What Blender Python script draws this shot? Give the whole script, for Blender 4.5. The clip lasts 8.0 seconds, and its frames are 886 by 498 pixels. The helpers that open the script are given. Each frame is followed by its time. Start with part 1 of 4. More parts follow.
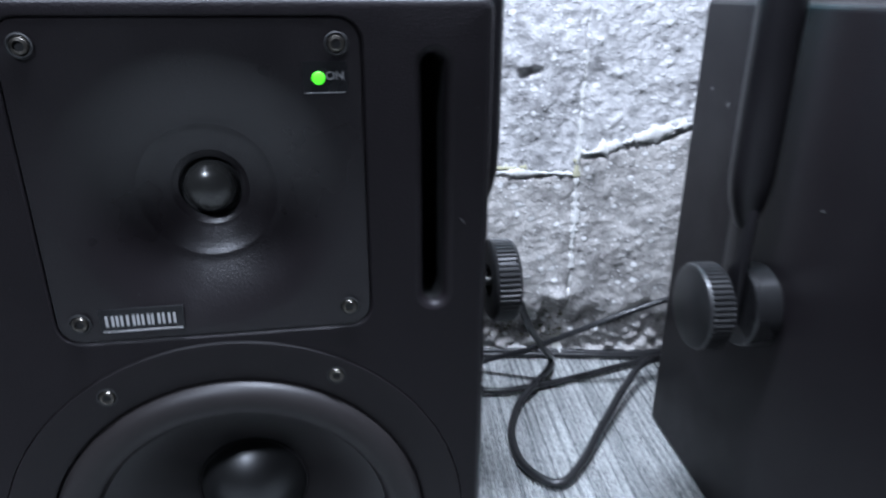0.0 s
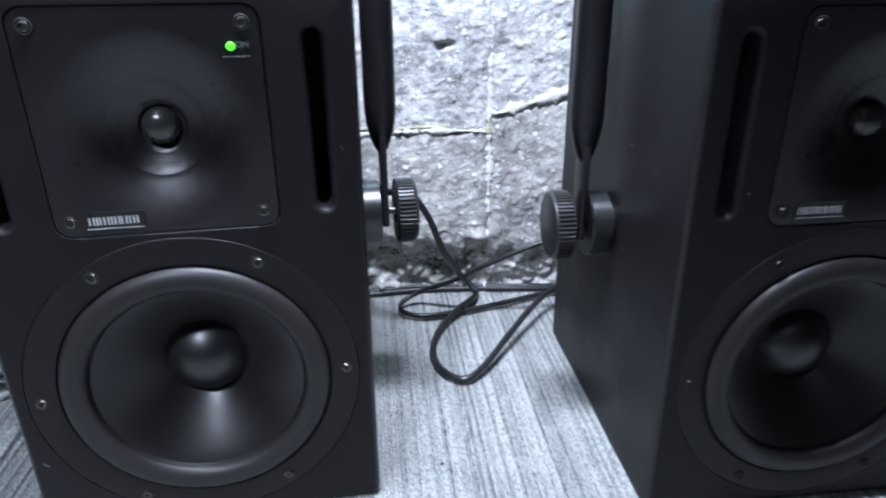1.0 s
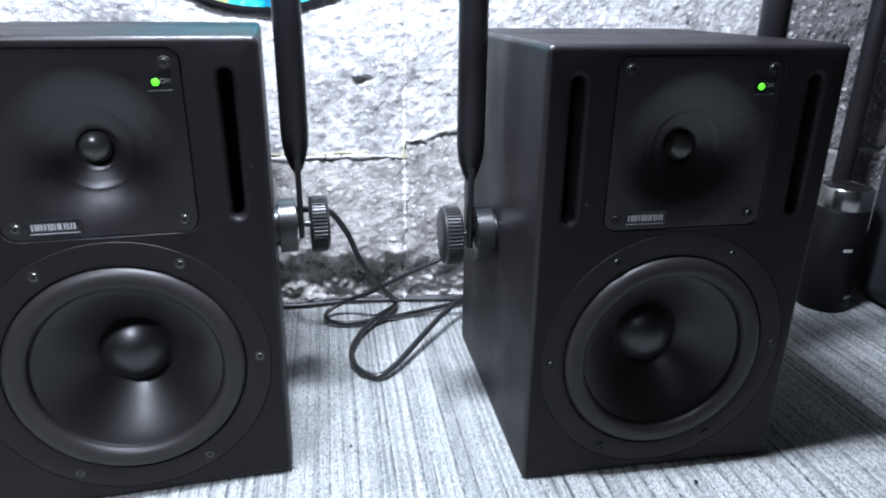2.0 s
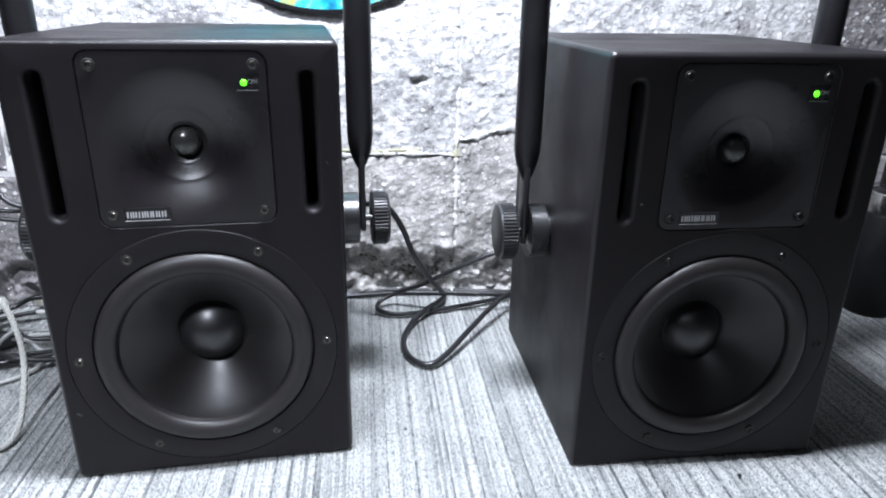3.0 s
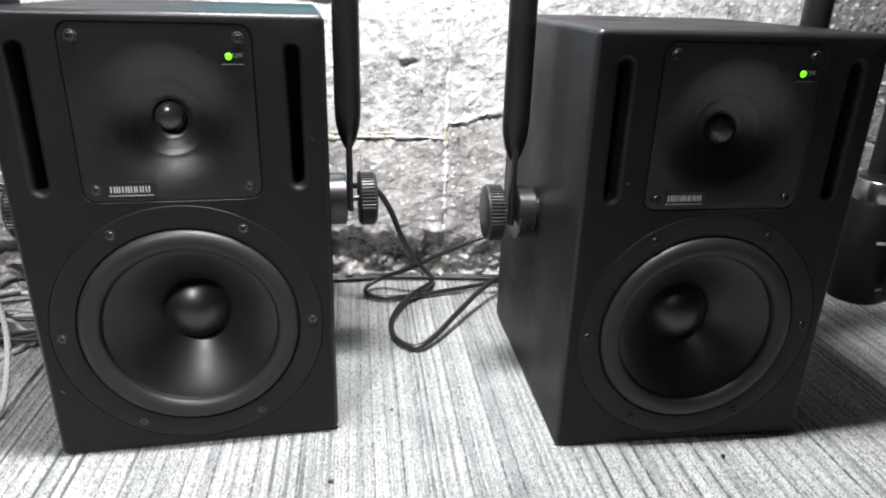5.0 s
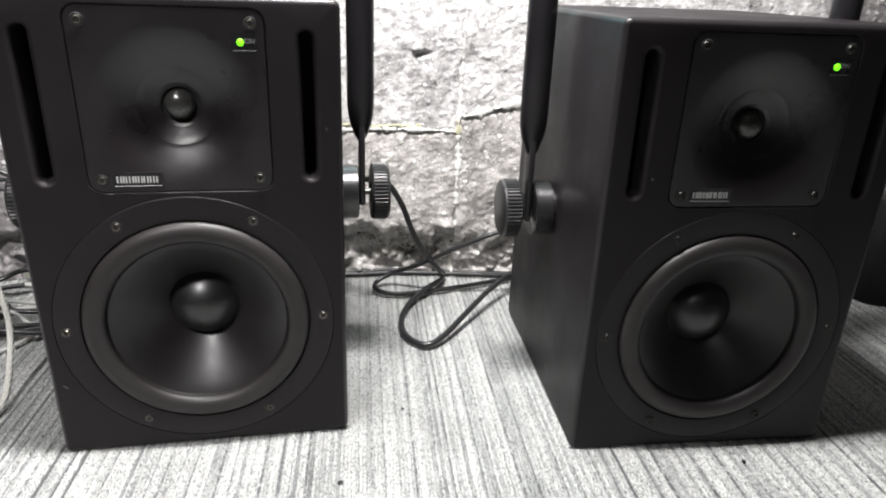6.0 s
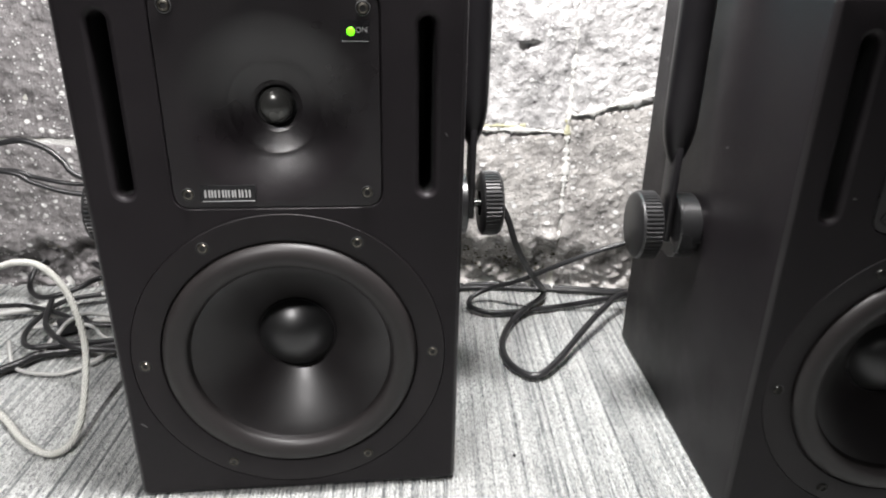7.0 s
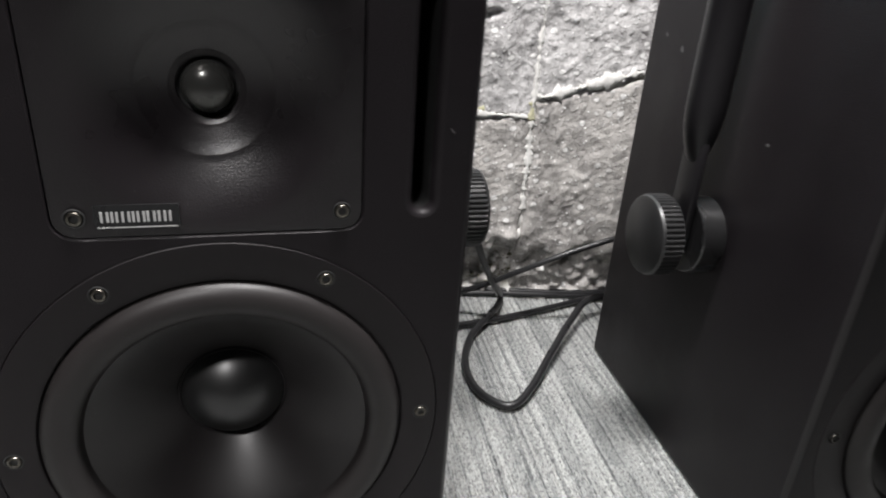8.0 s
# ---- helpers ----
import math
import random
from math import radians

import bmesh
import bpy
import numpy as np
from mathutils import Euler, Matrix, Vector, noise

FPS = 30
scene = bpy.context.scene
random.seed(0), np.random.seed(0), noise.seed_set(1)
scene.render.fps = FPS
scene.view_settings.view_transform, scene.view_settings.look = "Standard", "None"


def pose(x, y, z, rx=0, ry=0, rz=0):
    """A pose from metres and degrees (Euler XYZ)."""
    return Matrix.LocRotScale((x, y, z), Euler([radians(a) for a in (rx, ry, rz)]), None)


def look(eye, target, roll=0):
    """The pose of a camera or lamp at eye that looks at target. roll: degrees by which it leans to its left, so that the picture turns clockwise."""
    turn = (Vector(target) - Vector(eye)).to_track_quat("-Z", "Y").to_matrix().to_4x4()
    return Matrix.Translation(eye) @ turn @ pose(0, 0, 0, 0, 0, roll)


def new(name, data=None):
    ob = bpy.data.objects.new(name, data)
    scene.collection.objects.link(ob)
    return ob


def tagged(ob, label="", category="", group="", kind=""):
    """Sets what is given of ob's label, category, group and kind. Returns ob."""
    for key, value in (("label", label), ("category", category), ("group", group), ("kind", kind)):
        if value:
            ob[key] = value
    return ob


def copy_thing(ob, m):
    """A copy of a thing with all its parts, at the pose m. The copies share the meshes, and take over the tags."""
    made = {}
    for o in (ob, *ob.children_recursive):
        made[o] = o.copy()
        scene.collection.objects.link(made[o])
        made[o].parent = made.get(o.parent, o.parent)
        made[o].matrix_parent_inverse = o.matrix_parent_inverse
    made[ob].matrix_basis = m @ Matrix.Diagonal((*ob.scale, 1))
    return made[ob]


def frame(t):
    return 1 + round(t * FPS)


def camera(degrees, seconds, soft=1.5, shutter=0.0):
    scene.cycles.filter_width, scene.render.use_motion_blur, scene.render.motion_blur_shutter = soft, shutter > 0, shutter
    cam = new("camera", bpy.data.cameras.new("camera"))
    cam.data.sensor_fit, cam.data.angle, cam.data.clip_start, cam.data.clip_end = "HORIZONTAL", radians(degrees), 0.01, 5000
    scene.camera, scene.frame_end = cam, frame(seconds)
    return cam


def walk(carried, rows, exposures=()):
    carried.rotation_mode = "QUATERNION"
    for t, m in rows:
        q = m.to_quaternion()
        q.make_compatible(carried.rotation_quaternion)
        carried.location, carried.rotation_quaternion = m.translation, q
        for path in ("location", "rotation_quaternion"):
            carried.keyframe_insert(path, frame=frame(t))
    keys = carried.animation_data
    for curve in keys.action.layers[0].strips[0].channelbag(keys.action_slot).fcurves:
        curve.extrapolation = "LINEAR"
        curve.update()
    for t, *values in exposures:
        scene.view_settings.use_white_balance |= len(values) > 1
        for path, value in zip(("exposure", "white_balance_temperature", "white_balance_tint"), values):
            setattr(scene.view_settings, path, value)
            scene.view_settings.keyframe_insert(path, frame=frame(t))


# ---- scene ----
# ---------------------------------------------------------------- camera
cam = camera(67.42, 8.0, soft=2.0, shutter=0.5)
PATH = [
    (0, (0.2003, -0.2741, 0.3979), (0.2847, 0.6531, 0.0329), 0.72),
    (0.5, (0.2347, -0.3609, 0.4092), (0.3182, 0.5579, 0.0237), -0.67),
    (1, (0.2580, -0.4153, 0.4071), (0.3532, 0.4998, 0.0152), -0.01),
    (1.5, (0.2980, -0.4567, 0.4210), (0.4440, 0.4585, 0.0455), 1.05),
    (1.7, (0.3019, -0.4846, 0.4204), (0.4695, 0.4371, 0.0705), 1.16),
    (2.8, (0.2716, -0.5349, 0.4311), (0.3905, 0.3929, 0.0773), 1.27),
    (3, (0.2679, -0.5404, 0.4300), (0.3824, 0.3875, 0.0752), 1.50),
    (3.5, (0.2721, -0.5456, 0.4256), (0.3838, 0.3818, 0.0687), 1.53),
    (4, (0.2733, -0.5459, 0.4233), (0.3902, 0.3799, 0.0638), 1.59),
    (4.5, (0.2736, -0.5453, 0.4207), (0.3966, 0.3789, 0.0590), 1.94),
    (6, (0.2654, -0.5256, 0.4107), (0.3852, 0.3953, 0.0397), 2.69),
    (6.5, (0.2415, -0.4813, 0.4047), (0.2980, 0.4440, 0.0297), 1.86),
    (7, (0.2204, -0.4272, 0.3972), (0.2519, 0.4964, 0.0152), 1.60),
    (7.5, (0.2087, -0.3637, 0.3865), (0.3206, 0.5513, -0.0010), 0.74),
    (8, (0.1684, -0.2965, 0.3785), (0.3587, 0.5947, -0.0332), 4.66),
]
EXPOSURES = [(0.0, -0.5, 5250, 12), (0.5, -0.35, 5200, 12), (1.0, -0.25, 5250, 12), (1.7, 0.0, 5400, 12), (3.0, 0.05, 5650, 12), (3.5, 0.05, 6000, 12), (4.5, 0.05, 6150, 12), (6.0, 0.05, 6500, 12), (7.5, -0.05, 6500, 12), (8.0, -0.6, 6500, 12)]
walk(cam, [(t, look(eye, target, roll)) for t, eye, target, roll in PATH], EXPOSURES)

# ---------------------------------------------------------------- world and lights
world = bpy.data.worlds.new("world")
scene.world = world
world.use_nodes = True
world.node_tree.nodes["Background"].inputs[0].default_value = (0.60, 0.68, 0.80, 1)
world.node_tree.nodes["Background"].inputs[1].default_value = 0.02


def ceiling_lamp(place, size, power, colour):
    """A soft lamp that shines straight down unless it is turned."""
    data = bpy.data.lights.new("lamp", "AREA")
    data.shape, data.size, data.size_y = "RECTANGLE", size[0], size[1]
    data.energy, data.color = power, colour
    lamp = new("lamp", data)
    lamp.location = place
    return lamp


ceiling_lamp((0.255, -0.026, 1.10), (0.34, 0.09), 31.0, (1.0, 0.985, 0.97))
# added front lamp, unseen; its narrow beam imitates shade over the right monitor
spot_lamp = ceiling_lamp((-0.42, -1.40, 2.04), (0.13, 0.13), 2.1, (1.0, 0.985, 0.97))
spot_lamp.data.spread = radians(34)
spot_lamp.matrix_basis = look((-0.42, -1.40, 2.04), (-0.12, -0.02, 0.12))

# ---------------------------------------------------------------- materials


class Nodes:
    """A short hand for building a node material."""

    def __init__(self, name):
        self.mat = bpy.data.materials.new(name)
        self.mat.use_nodes = True
        self.tree = self.mat.node_tree
        self.bsdf = self.tree.nodes["Principled BSDF"]

    def add(self, kind, **values):
        node = self.tree.nodes.new(kind)
        for key, value in values.items():
            node.inputs[key.replace("_", " ")].default_value = value
        return node

    def link(self, a, b):
        self.tree.links.new(a, b)

    def coords(self, scale=(1, 1, 1), which="Object"):
        tex = self.tree.nodes.new("ShaderNodeTexCoord")
        mapping = self.tree.nodes.new("ShaderNodeMapping")
        mapping.inputs["Scale"].default_value = scale
        self.link(tex.outputs[which], mapping.inputs["Vector"])
        return mapping.outputs["Vector"]

    def noise(self, vector, scale, detail=3.0, rough=0.55):
        node = self.add("ShaderNodeTexNoise", Scale=scale, Detail=detail, Roughness=rough)
        self.link(vector, node.inputs["Vector"])
        return node.outputs["Fac"]

    def ramp(self, fac, *stops):
        node = self.tree.nodes.new("ShaderNodeValToRGB")
        elements = node.color_ramp.elements
        while len(elements) < len(stops):
            elements.new(0.5)
        for element, (at, colour) in zip(elements, stops):
            element.position = at
            element.color = (colour, colour, colour, 1) if isinstance(colour, (int, float)) else (*colour, 1)
        self.link(fac, node.inputs["Fac"])
        return node.outputs["Color"]

    def mix(self, fac, a, b, blend="MIX"):
        node = self.tree.nodes.new("ShaderNodeMix")
        node.data_type, node.blend_type = "RGBA", blend
        for value, slot in ((fac, 0), (a, 6), (b, 7)):
            socket = node.inputs[slot]
            if isinstance(value, (int, float)):
                socket.default_value = value if slot == 0 else (value, value, value, 1)
            elif isinstance(value, tuple):
                socket.default_value = (*value, 1)
            else:
                self.link(value, socket)
        return node.outputs[2]

    def math(self, operation, a, b=0.0):
        node = self.tree.nodes.new("ShaderNodeMath")
        node.operation = operation
        for value, socket in ((a, node.inputs[0]), (b, node.inputs[1])):
            if isinstance(value, (int, float)):
                socket.default_value = value
            else:
                self.link(value, socket)
        return node.outputs[0]

    def tree_value(self, colour):
        """One channel of a colour, as a number."""
        node = self.tree.nodes.new("ShaderNodeSeparateColor")
        self.link(colour, node.inputs[0])
        return node.outputs[0]

    def bump(self, height, strength, distance):
        node = self.add("ShaderNodeBump", Strength=strength, Distance=distance)
        self.link(height, node.inputs["Height"])
        self.link(node.outputs["Normal"], self.bsdf.inputs["Normal"])

    def colour(self, value):
        if isinstance(value, tuple):
            self.bsdf.inputs["Base Color"].default_value = (*value, 1)
        else:
            self.link(value, self.bsdf.inputs["Base Color"])

    def gloss(self, rough, metal=0.0, specular=0.5):
        if isinstance(rough, (int, float)):
            self.bsdf.inputs["Roughness"].default_value = rough
        else:
            self.link(rough, self.bsdf.inputs["Roughness"])
        self.bsdf.inputs["Metallic"].default_value = metal
        self.bsdf.inputs["Specular IOR Level"].default_value = specular


def painted(name, dark, light, rough, grain=1400.0, relief=0.12, metal=0.0, specular=0.5):
    """Paint, plastic or rubber with fine grain, faint smears and dust."""
    n = Nodes(name)
    at = n.coords()
    smear, fine = n.noise(at, 14, 4), n.noise(at, grain, 2)
    dust = n.ramp(n.noise(at, 420, 2, 0.7), (0.70, 0.0), (0.80, 1.0))
    base = n.mix(smear, dark, light)
    n.colour(n.mix(n.math("MULTIPLY", dust, 0.16), base, (0.20, 0.20, 0.20)))
    n.gloss(n.ramp(smear, (0.3, max(rough - 0.09, 0.05)), (0.7, rough + 0.09)), metal, specular)
    n.bump(fine, relief, 0.0006)
    return n.mat


def stone_material(name, tone):
    n = Nodes(name)
    at = n.coords()
    broad, mid, fine = n.noise(at, 7, 4), n.noise(at, 60, 5, 0.65), n.noise(at, 420, 3, 0.7)
    chips = n.add("ShaderNodeTexVoronoi", Scale=190.0, Randomness=1.0)
    n.link(at, chips.inputs["Vector"])
    chip = n.ramp(chips.outputs["Distance"], (0.16, 1.0), (0.30, 0.0))
    some = n.ramp(n.noise(at, 75, 2), (0.47, 0.0), (0.56, 1.0))
    ground = n.mix(n.ramp(mid, (0.30, 0.0), (0.66, 1.0)), (0.22, 0.215, 0.215), (0.68, 0.67, 0.665))
    ground = n.mix(n.ramp(broad, (0.36, 0.0), (0.62, 1.0)), ground, n.mix(mid, (0.50, 0.49, 0.485), (0.84, 0.83, 0.82)))
    ground = n.mix(n.ramp(fine, (0.32, 0.65), (0.46, 0.0)), ground, (0.12, 0.115, 0.11))
    stones = n.add("ShaderNodeTexVoronoi", Scale=95.0, Randomness=1.0)
    n.link(at, stones.inputs["Vector"])
    each = n.ramp(n.math("ADD", n.math("MULTIPLY", stones.outputs["Distance"], 0.5), n.math("MULTIPLY", n.tree_value(stones.outputs["Color"]), 0.7)), (0.15, 0.58), (0.55, 0.95), (0.85, 1.0))
    ground = n.mix(0.85, ground, each, "MULTIPLY")
    blot = n.ramp(n.noise(at, 17, 4, 0.7), (0.56, 0.0), (0.70, 0.55))
    ground = n.mix(blot, ground, (0.13, 0.12, 0.12))
    ground = n.mix(1.0, ground, tone, "MULTIPLY")
    ground = n.mix(n.math("MULTIPLY", chip, some), ground, (0.80, 0.80, 0.79))
    pebbles = n.add("ShaderNodeTexVoronoi", Scale=68.0, Randomness=1.0)
    n.link(n.coords((1.0, 1.0, 1.25)), pebbles.inputs["Vector"])
    rare = n.ramp(n.tree_value(pebbles.outputs["Color"]), (0.52, 0.0), (0.58, 1.0))
    edge = n.math("ADD", pebbles.outputs["Distance"], n.math("ADD", n.math("MULTIPLY", n.noise(at, 210, 3, 0.6), 0.34), -0.10))
    pebble = n.math("MULTIPLY", rare, n.ramp(edge, (0.28, 1.0), (0.37, 0.0)))
    ground = n.mix(n.math("MULTIPLY", rare, n.ramp(edge, (0.30, 0.5), (0.50, 0.0))), ground, (0.16, 0.155, 0.15))
    n.colour(n.mix(n.math("MULTIPLY", pebble, 0.9), ground, (0.76, 0.755, 0.74)))
    n.gloss(0.62, 0.0, 0.5)
    n.bump(n.math("ADD", n.math("MULTIPLY", mid, 1.2), n.math("ADD", n.math("MULTIPLY", fine, 0.5), n.math("ADD", n.math("MULTIPLY", chip, 0.3), n.math("MULTIPLY", pebble, 0.15)))), 0.55, 0.004)
    return n.mat


def mortar_material():
    n = Nodes("lime_mortar")
    at = n.coords()
    mid, fine = n.noise(at, 45, 4, 0.6), n.noise(at, 500, 3, 0.7)
    moss = n.ramp(n.noise(at, 26, 4, 0.6), (0.50, 0.0), (0.64, 0.6))
    n.colour(n.mix(moss, n.mix(mid, (0.50, 0.495, 0.475), (0.80, 0.795, 0.77)), (0.27, 0.26, 0.17)))
    n.gloss(0.85)
    n.bump(n.math("ADD", mid, fine), 0.6, 0.003)
    return n.mat


def carpet_material(pitch):
    """Ribbed loop pile in irregular light and dark grey stripes that run along y."""
    n = Nodes("striped_carpet")
    tex = n.tree.nodes.new("ShaderNodeTexCoord")
    parts = n.tree.nodes.new("ShaderNodeSeparateXYZ")
    n.link(tex.outputs["Object"], parts.inputs[0])
    sway = n.math("MULTIPLY", n.math("SUBTRACT", n.noise(n.coords((60, 14, 1)), 1.0, 2), 0.5), pitch * 0.55)
    shift = n.math("ADD", sway, n.math("MULTIPLY", n.math("SUBTRACT", n.noise(n.coords((420, 380, 1)), 1.0, 3, 0.7), 0.5), pitch * 1.7))
    rib = n.math("FLOOR", n.math("DIVIDE", n.math("ADD", parts.outputs[0], shift), pitch))
    tone = n.tree.nodes.new("ShaderNodeTexWhiteNoise")
    tone.noise_dimensions = "1D"
    n.link(rib, tone.inputs["W"])
    length = n.tree.nodes.new("ShaderNodeCombineXYZ")
    n.link(n.math("MULTIPLY", rib, 7.31), length.inputs[0])
    n.link(n.math("MULTIPLY", parts.outputs[1], 26.0), length.inputs[1])
    run = n.noise(length.outputs[0], 1.0, 3, 0.6)
    loops = n.noise(n.coords((430, 330, 400)), 1.0, 4, 0.75)
    # a dark rib every third or fourth, the others in mixed light greys
    dark = n.math("LESS_THAN", n.math("FRACT", n.math("MULTIPLY", rib, 0.2857)), 0.29)
    plain = n.math("ADD", n.math("MULTIPLY", tone.outputs["Value"], 0.42), n.math("MULTIPLY", run, 0.42))
    value = n.math("SUBTRACT", n.math("ADD", plain, 0.17), n.math("MULTIPLY", dark, 0.09))
    # thin dark yarns, broken into dashes, at uneven steps of about a dozen millimetres
    along = n.math("DIVIDE", n.math("ADD", parts.outputs[0], n.math("MULTIPLY", shift, 0.55)), 0.0122)
    jitter = n.tree.nodes.new("ShaderNodeTexWhiteNoise")
    jitter.noise_dimensions = "1D"
    n.link(n.math("FLOOR", along), jitter.inputs["W"])
    off = n.math("ABSOLUTE", n.math("SUBTRACT", n.math("FRACT", along), n.math("ADD", n.math("MULTIPLY", jitter.outputs["Value"], 0.5), 0.25)))
    yarn = n.math("LESS_THAN", off, 0.085)
    dash = n.tree_value(n.ramp(n.noise(n.coords((300, 130, 1)), 1.0, 2), (0.40, 0.25), (0.56, 1.0)))
    value = n.math("SUBTRACT", value, n.math("MULTIPLY", n.math("MULTIPLY", yarn, dash), 0.26))
    stripe = n.ramp(value, (0.20, (0.17, 0.182, 0.182)), (0.33, (0.42, 0.435, 0.43)), (0.48, (0.66, 0.675, 0.66)), (0.68, (0.82, 0.835, 0.812)))
    stripe = n.mix(n.ramp(loops, (0.36, 0.85), (0.53, 0.0)), stripe, (0.15, 0.155, 0.16))
    stain = n.ramp(n.noise(n.coords(), 9, 4), (0.35, 0.80), (0.65, 1.0))
    n.colour(n.mix(1.0, stripe, stain, "MULTIPLY"))
    n.gloss(0.95, 0.0, 0.2)
    across = n.math("FRACT", n.math("DIVIDE", n.math("ADD", parts.outputs[0], shift), pitch))
    ridge = n.math("SUBTRACT", 1.0, n.math("POWER", n.math("ABSOLUTE", n.math("SUBTRACT", n.math("MULTIPLY", across, 2.0), 1.0)), 3.0))
    n.bump(n.math("ADD", n.math("MULTIPLY", ridge, 0.32), n.math("MULTIPLY", loops, 0.9)), 1.0, 0.0042)
    return n.mat


def marbled_material():
    n = Nodes("marbled_blue")
    at = n.coords()
    warp = n.add("ShaderNodeTexNoise", Scale=9.0, Detail=4.0, Distortion=2.5)
    n.link(at, warp.inputs["Vector"])
    n.colour(n.ramp(warp.outputs["Fac"], (0.30, (0.02, 0.07, 0.20)), (0.42, (0.03, 0.32, 0.45)), (0.52, (0.10, 0.55, 0.62)), (0.60, (0.45, 0.42, 0.10)), (0.68, (0.04, 0.40, 0.52))))
    n.gloss(0.25)
    return n.mat


def braid_material():
    n = Nodes("white_braid")
    wave = n.add("ShaderNodeTexWave", Scale=260.0, Distortion=0.6)
    n.link(n.coords((1, 1, 1.3)), wave.inputs["Vector"])
    n.colour(n.mix(wave.outputs["Fac"], (0.18, 0.18, 0.16), (0.74, 0.74, 0.69)))
    n.gloss(0.45)
    n.bump(wave.outputs["Fac"], 0.5, 0.0008)
    return n.mat


def glowing(name, colour, strength):
    n = Nodes(name)
    n.colour(colour)
    n.bsdf.inputs["Emission Color"].default_value = (*colour, 1)
    n.bsdf.inputs["Emission Strength"].default_value = strength
    return n.mat


def plaster_material(name, colour):
    n = Nodes(name)
    at = n.coords()
    n.colour(n.mix(n.noise(at, 6, 4), tuple(c * 0.86 for c in colour), colour))
    n.gloss(0.8)
    n.bump(n.noise(at, 260, 3), 0.25, 0.002)
    return n.mat


BLACK_PAINT = painted("black_textured_paint", (0.0092, 0.0077, 0.0088), (0.0150, 0.0128, 0.0144), 0.46, 1100, 0.40, 0.0, 0.19)
EDGE_PAINT = painted("polished_black_edge", (0.011, 0.010, 0.011), (0.020, 0.018, 0.019), 0.36, 1100, 0.30, 0.0, 0.42)
PLATE = painted("black_moulded_plate", (0.0072, 0.0058, 0.0067), (0.0120, 0.0098, 0.0112), 0.33, 1300, 0.30, 0.0, 0.68)
RING = painted("black_cast_ring", (0.0088, 0.0072, 0.0082), (0.0145, 0.012, 0.0132), 0.48, 1600, 0.15, 0.0, 0.28)
RUBBER = painted("dark_rubber", (0.0125, 0.0108, 0.0108), (0.0190, 0.0166, 0.0166), 0.47, 900, 0.06, 0.0, 0.42)
CONE = painted("black_cone", (0.0085, 0.0072, 0.0076), (0.0130, 0.0112, 0.0117), 0.43, 700, 0.05, 0.0, 0.50)
CAP = painted("black_dust_cap", (0.007, 0.007, 0.0075), (0.011, 0.011, 0.011), 0.42, 700, 0.06, 0.0, 0.80)
DOME = painted("grey_metal_dome", (0.060, 0.060, 0.057), (0.095, 0.095, 0.09), 0.27, 900, 0.05, 0.6)
PORT = painted("port_black", (0.014, 0.014, 0.014), (0.018, 0.018, 0.018), 0.6)
LIP = painted("port_lip", (0.0092, 0.0077, 0.0088), (0.0150, 0.0128, 0.0144), 0.44, 1100, 0.30, 0.0, 0.24)
TUBE = painted("black_gloss_tube", (0.008, 0.0075, 0.0085), (0.013, 0.012, 0.0135), 0.36, 900, 0.06, 0.0, 0.38)
SPACER = painted("satin_black_spacer", (0.008, 0.008, 0.0085), (0.014, 0.014, 0.0145), 0.30, 900, 0.08, 0.0, 0.85)
POLISHED = painted("polished_steel", (0.42, 0.42, 0.41), (0.58, 0.58, 0.56), 0.22, 700, 0.05, 1.0)
BOLT = painted("dull_steel", (0.10, 0.10, 0.095), (0.18, 0.18, 0.17), 0.42, 700, 0.1, 1.0)
KNOB = painted("dark_grey_knob", (0.014, 0.014, 0.015), (0.026, 0.026, 0.026), 0.38, 900, 0.08)
STEEL = painted("worn_steel", (0.085, 0.080, 0.071), (0.23, 0.215, 0.185), 0.36, 700, 0.08, 1.0)
SOCKET = painted("screw_socket", (0.01, 0.01, 0.01), (0.02, 0.02, 0.02), 0.6)
PRINT = painted("pale_print", (0.45, 0.45, 0.45), (0.58, 0.58, 0.57), 0.5)
CHIP = painted("chipped_paint", (0.06, 0.06, 0.06), (0.11, 0.11, 0.11), 0.5)
FAINT_PRINT = painted("faint_print", (0.26, 0.26, 0.26), (0.34, 0.34, 0.34), 0.5)
LABEL = painted("label_black", (0.010, 0.010, 0.011), (0.014, 0.014, 0.015), 0.28)
CABLE = painted("black_cable", (0.010, 0.010, 0.011), (0.018, 0.018, 0.019), 0.34, 900, 0.05)
GREY_CABLE = painted("grey_cable", (0.36, 0.36, 0.35), (0.48, 0.48, 0.46), 0.45)
BRAID = braid_material()
STONE = stone_material("rough_stone", (1.0, 1.0, 1.0))
GREY_STONE = stone_material("grey_rough_stone", (0.84, 0.82, 0.79))
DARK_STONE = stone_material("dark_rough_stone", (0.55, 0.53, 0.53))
DARKEST_STONE = stone_material("darkest_rough_stone", (0.40, 0.385, 0.39))
MORTAR = mortar_material()
POINTING = painted("white_pointing", (0.50, 0.495, 0.47), (0.82, 0.815, 0.79), 0.85, 330, 1.0)
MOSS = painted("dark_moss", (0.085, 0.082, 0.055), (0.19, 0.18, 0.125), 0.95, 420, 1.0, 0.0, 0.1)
LICHEN = painted("pale_lichen", (0.31, 0.30, 0.17), (0.58, 0.565, 0.43), 0.9, 420, 0.9, 0.0, 0.1)
RIB = 0.0034
CARPET = carpet_material(RIB)
MARBLED = marbled_material()
GREEN = glowing("green_led", (0.17, 1.0, 0.01), 1.4)
ROOM_PAINT = plaster_material("room_paint", (0.14, 0.14, 0.145))
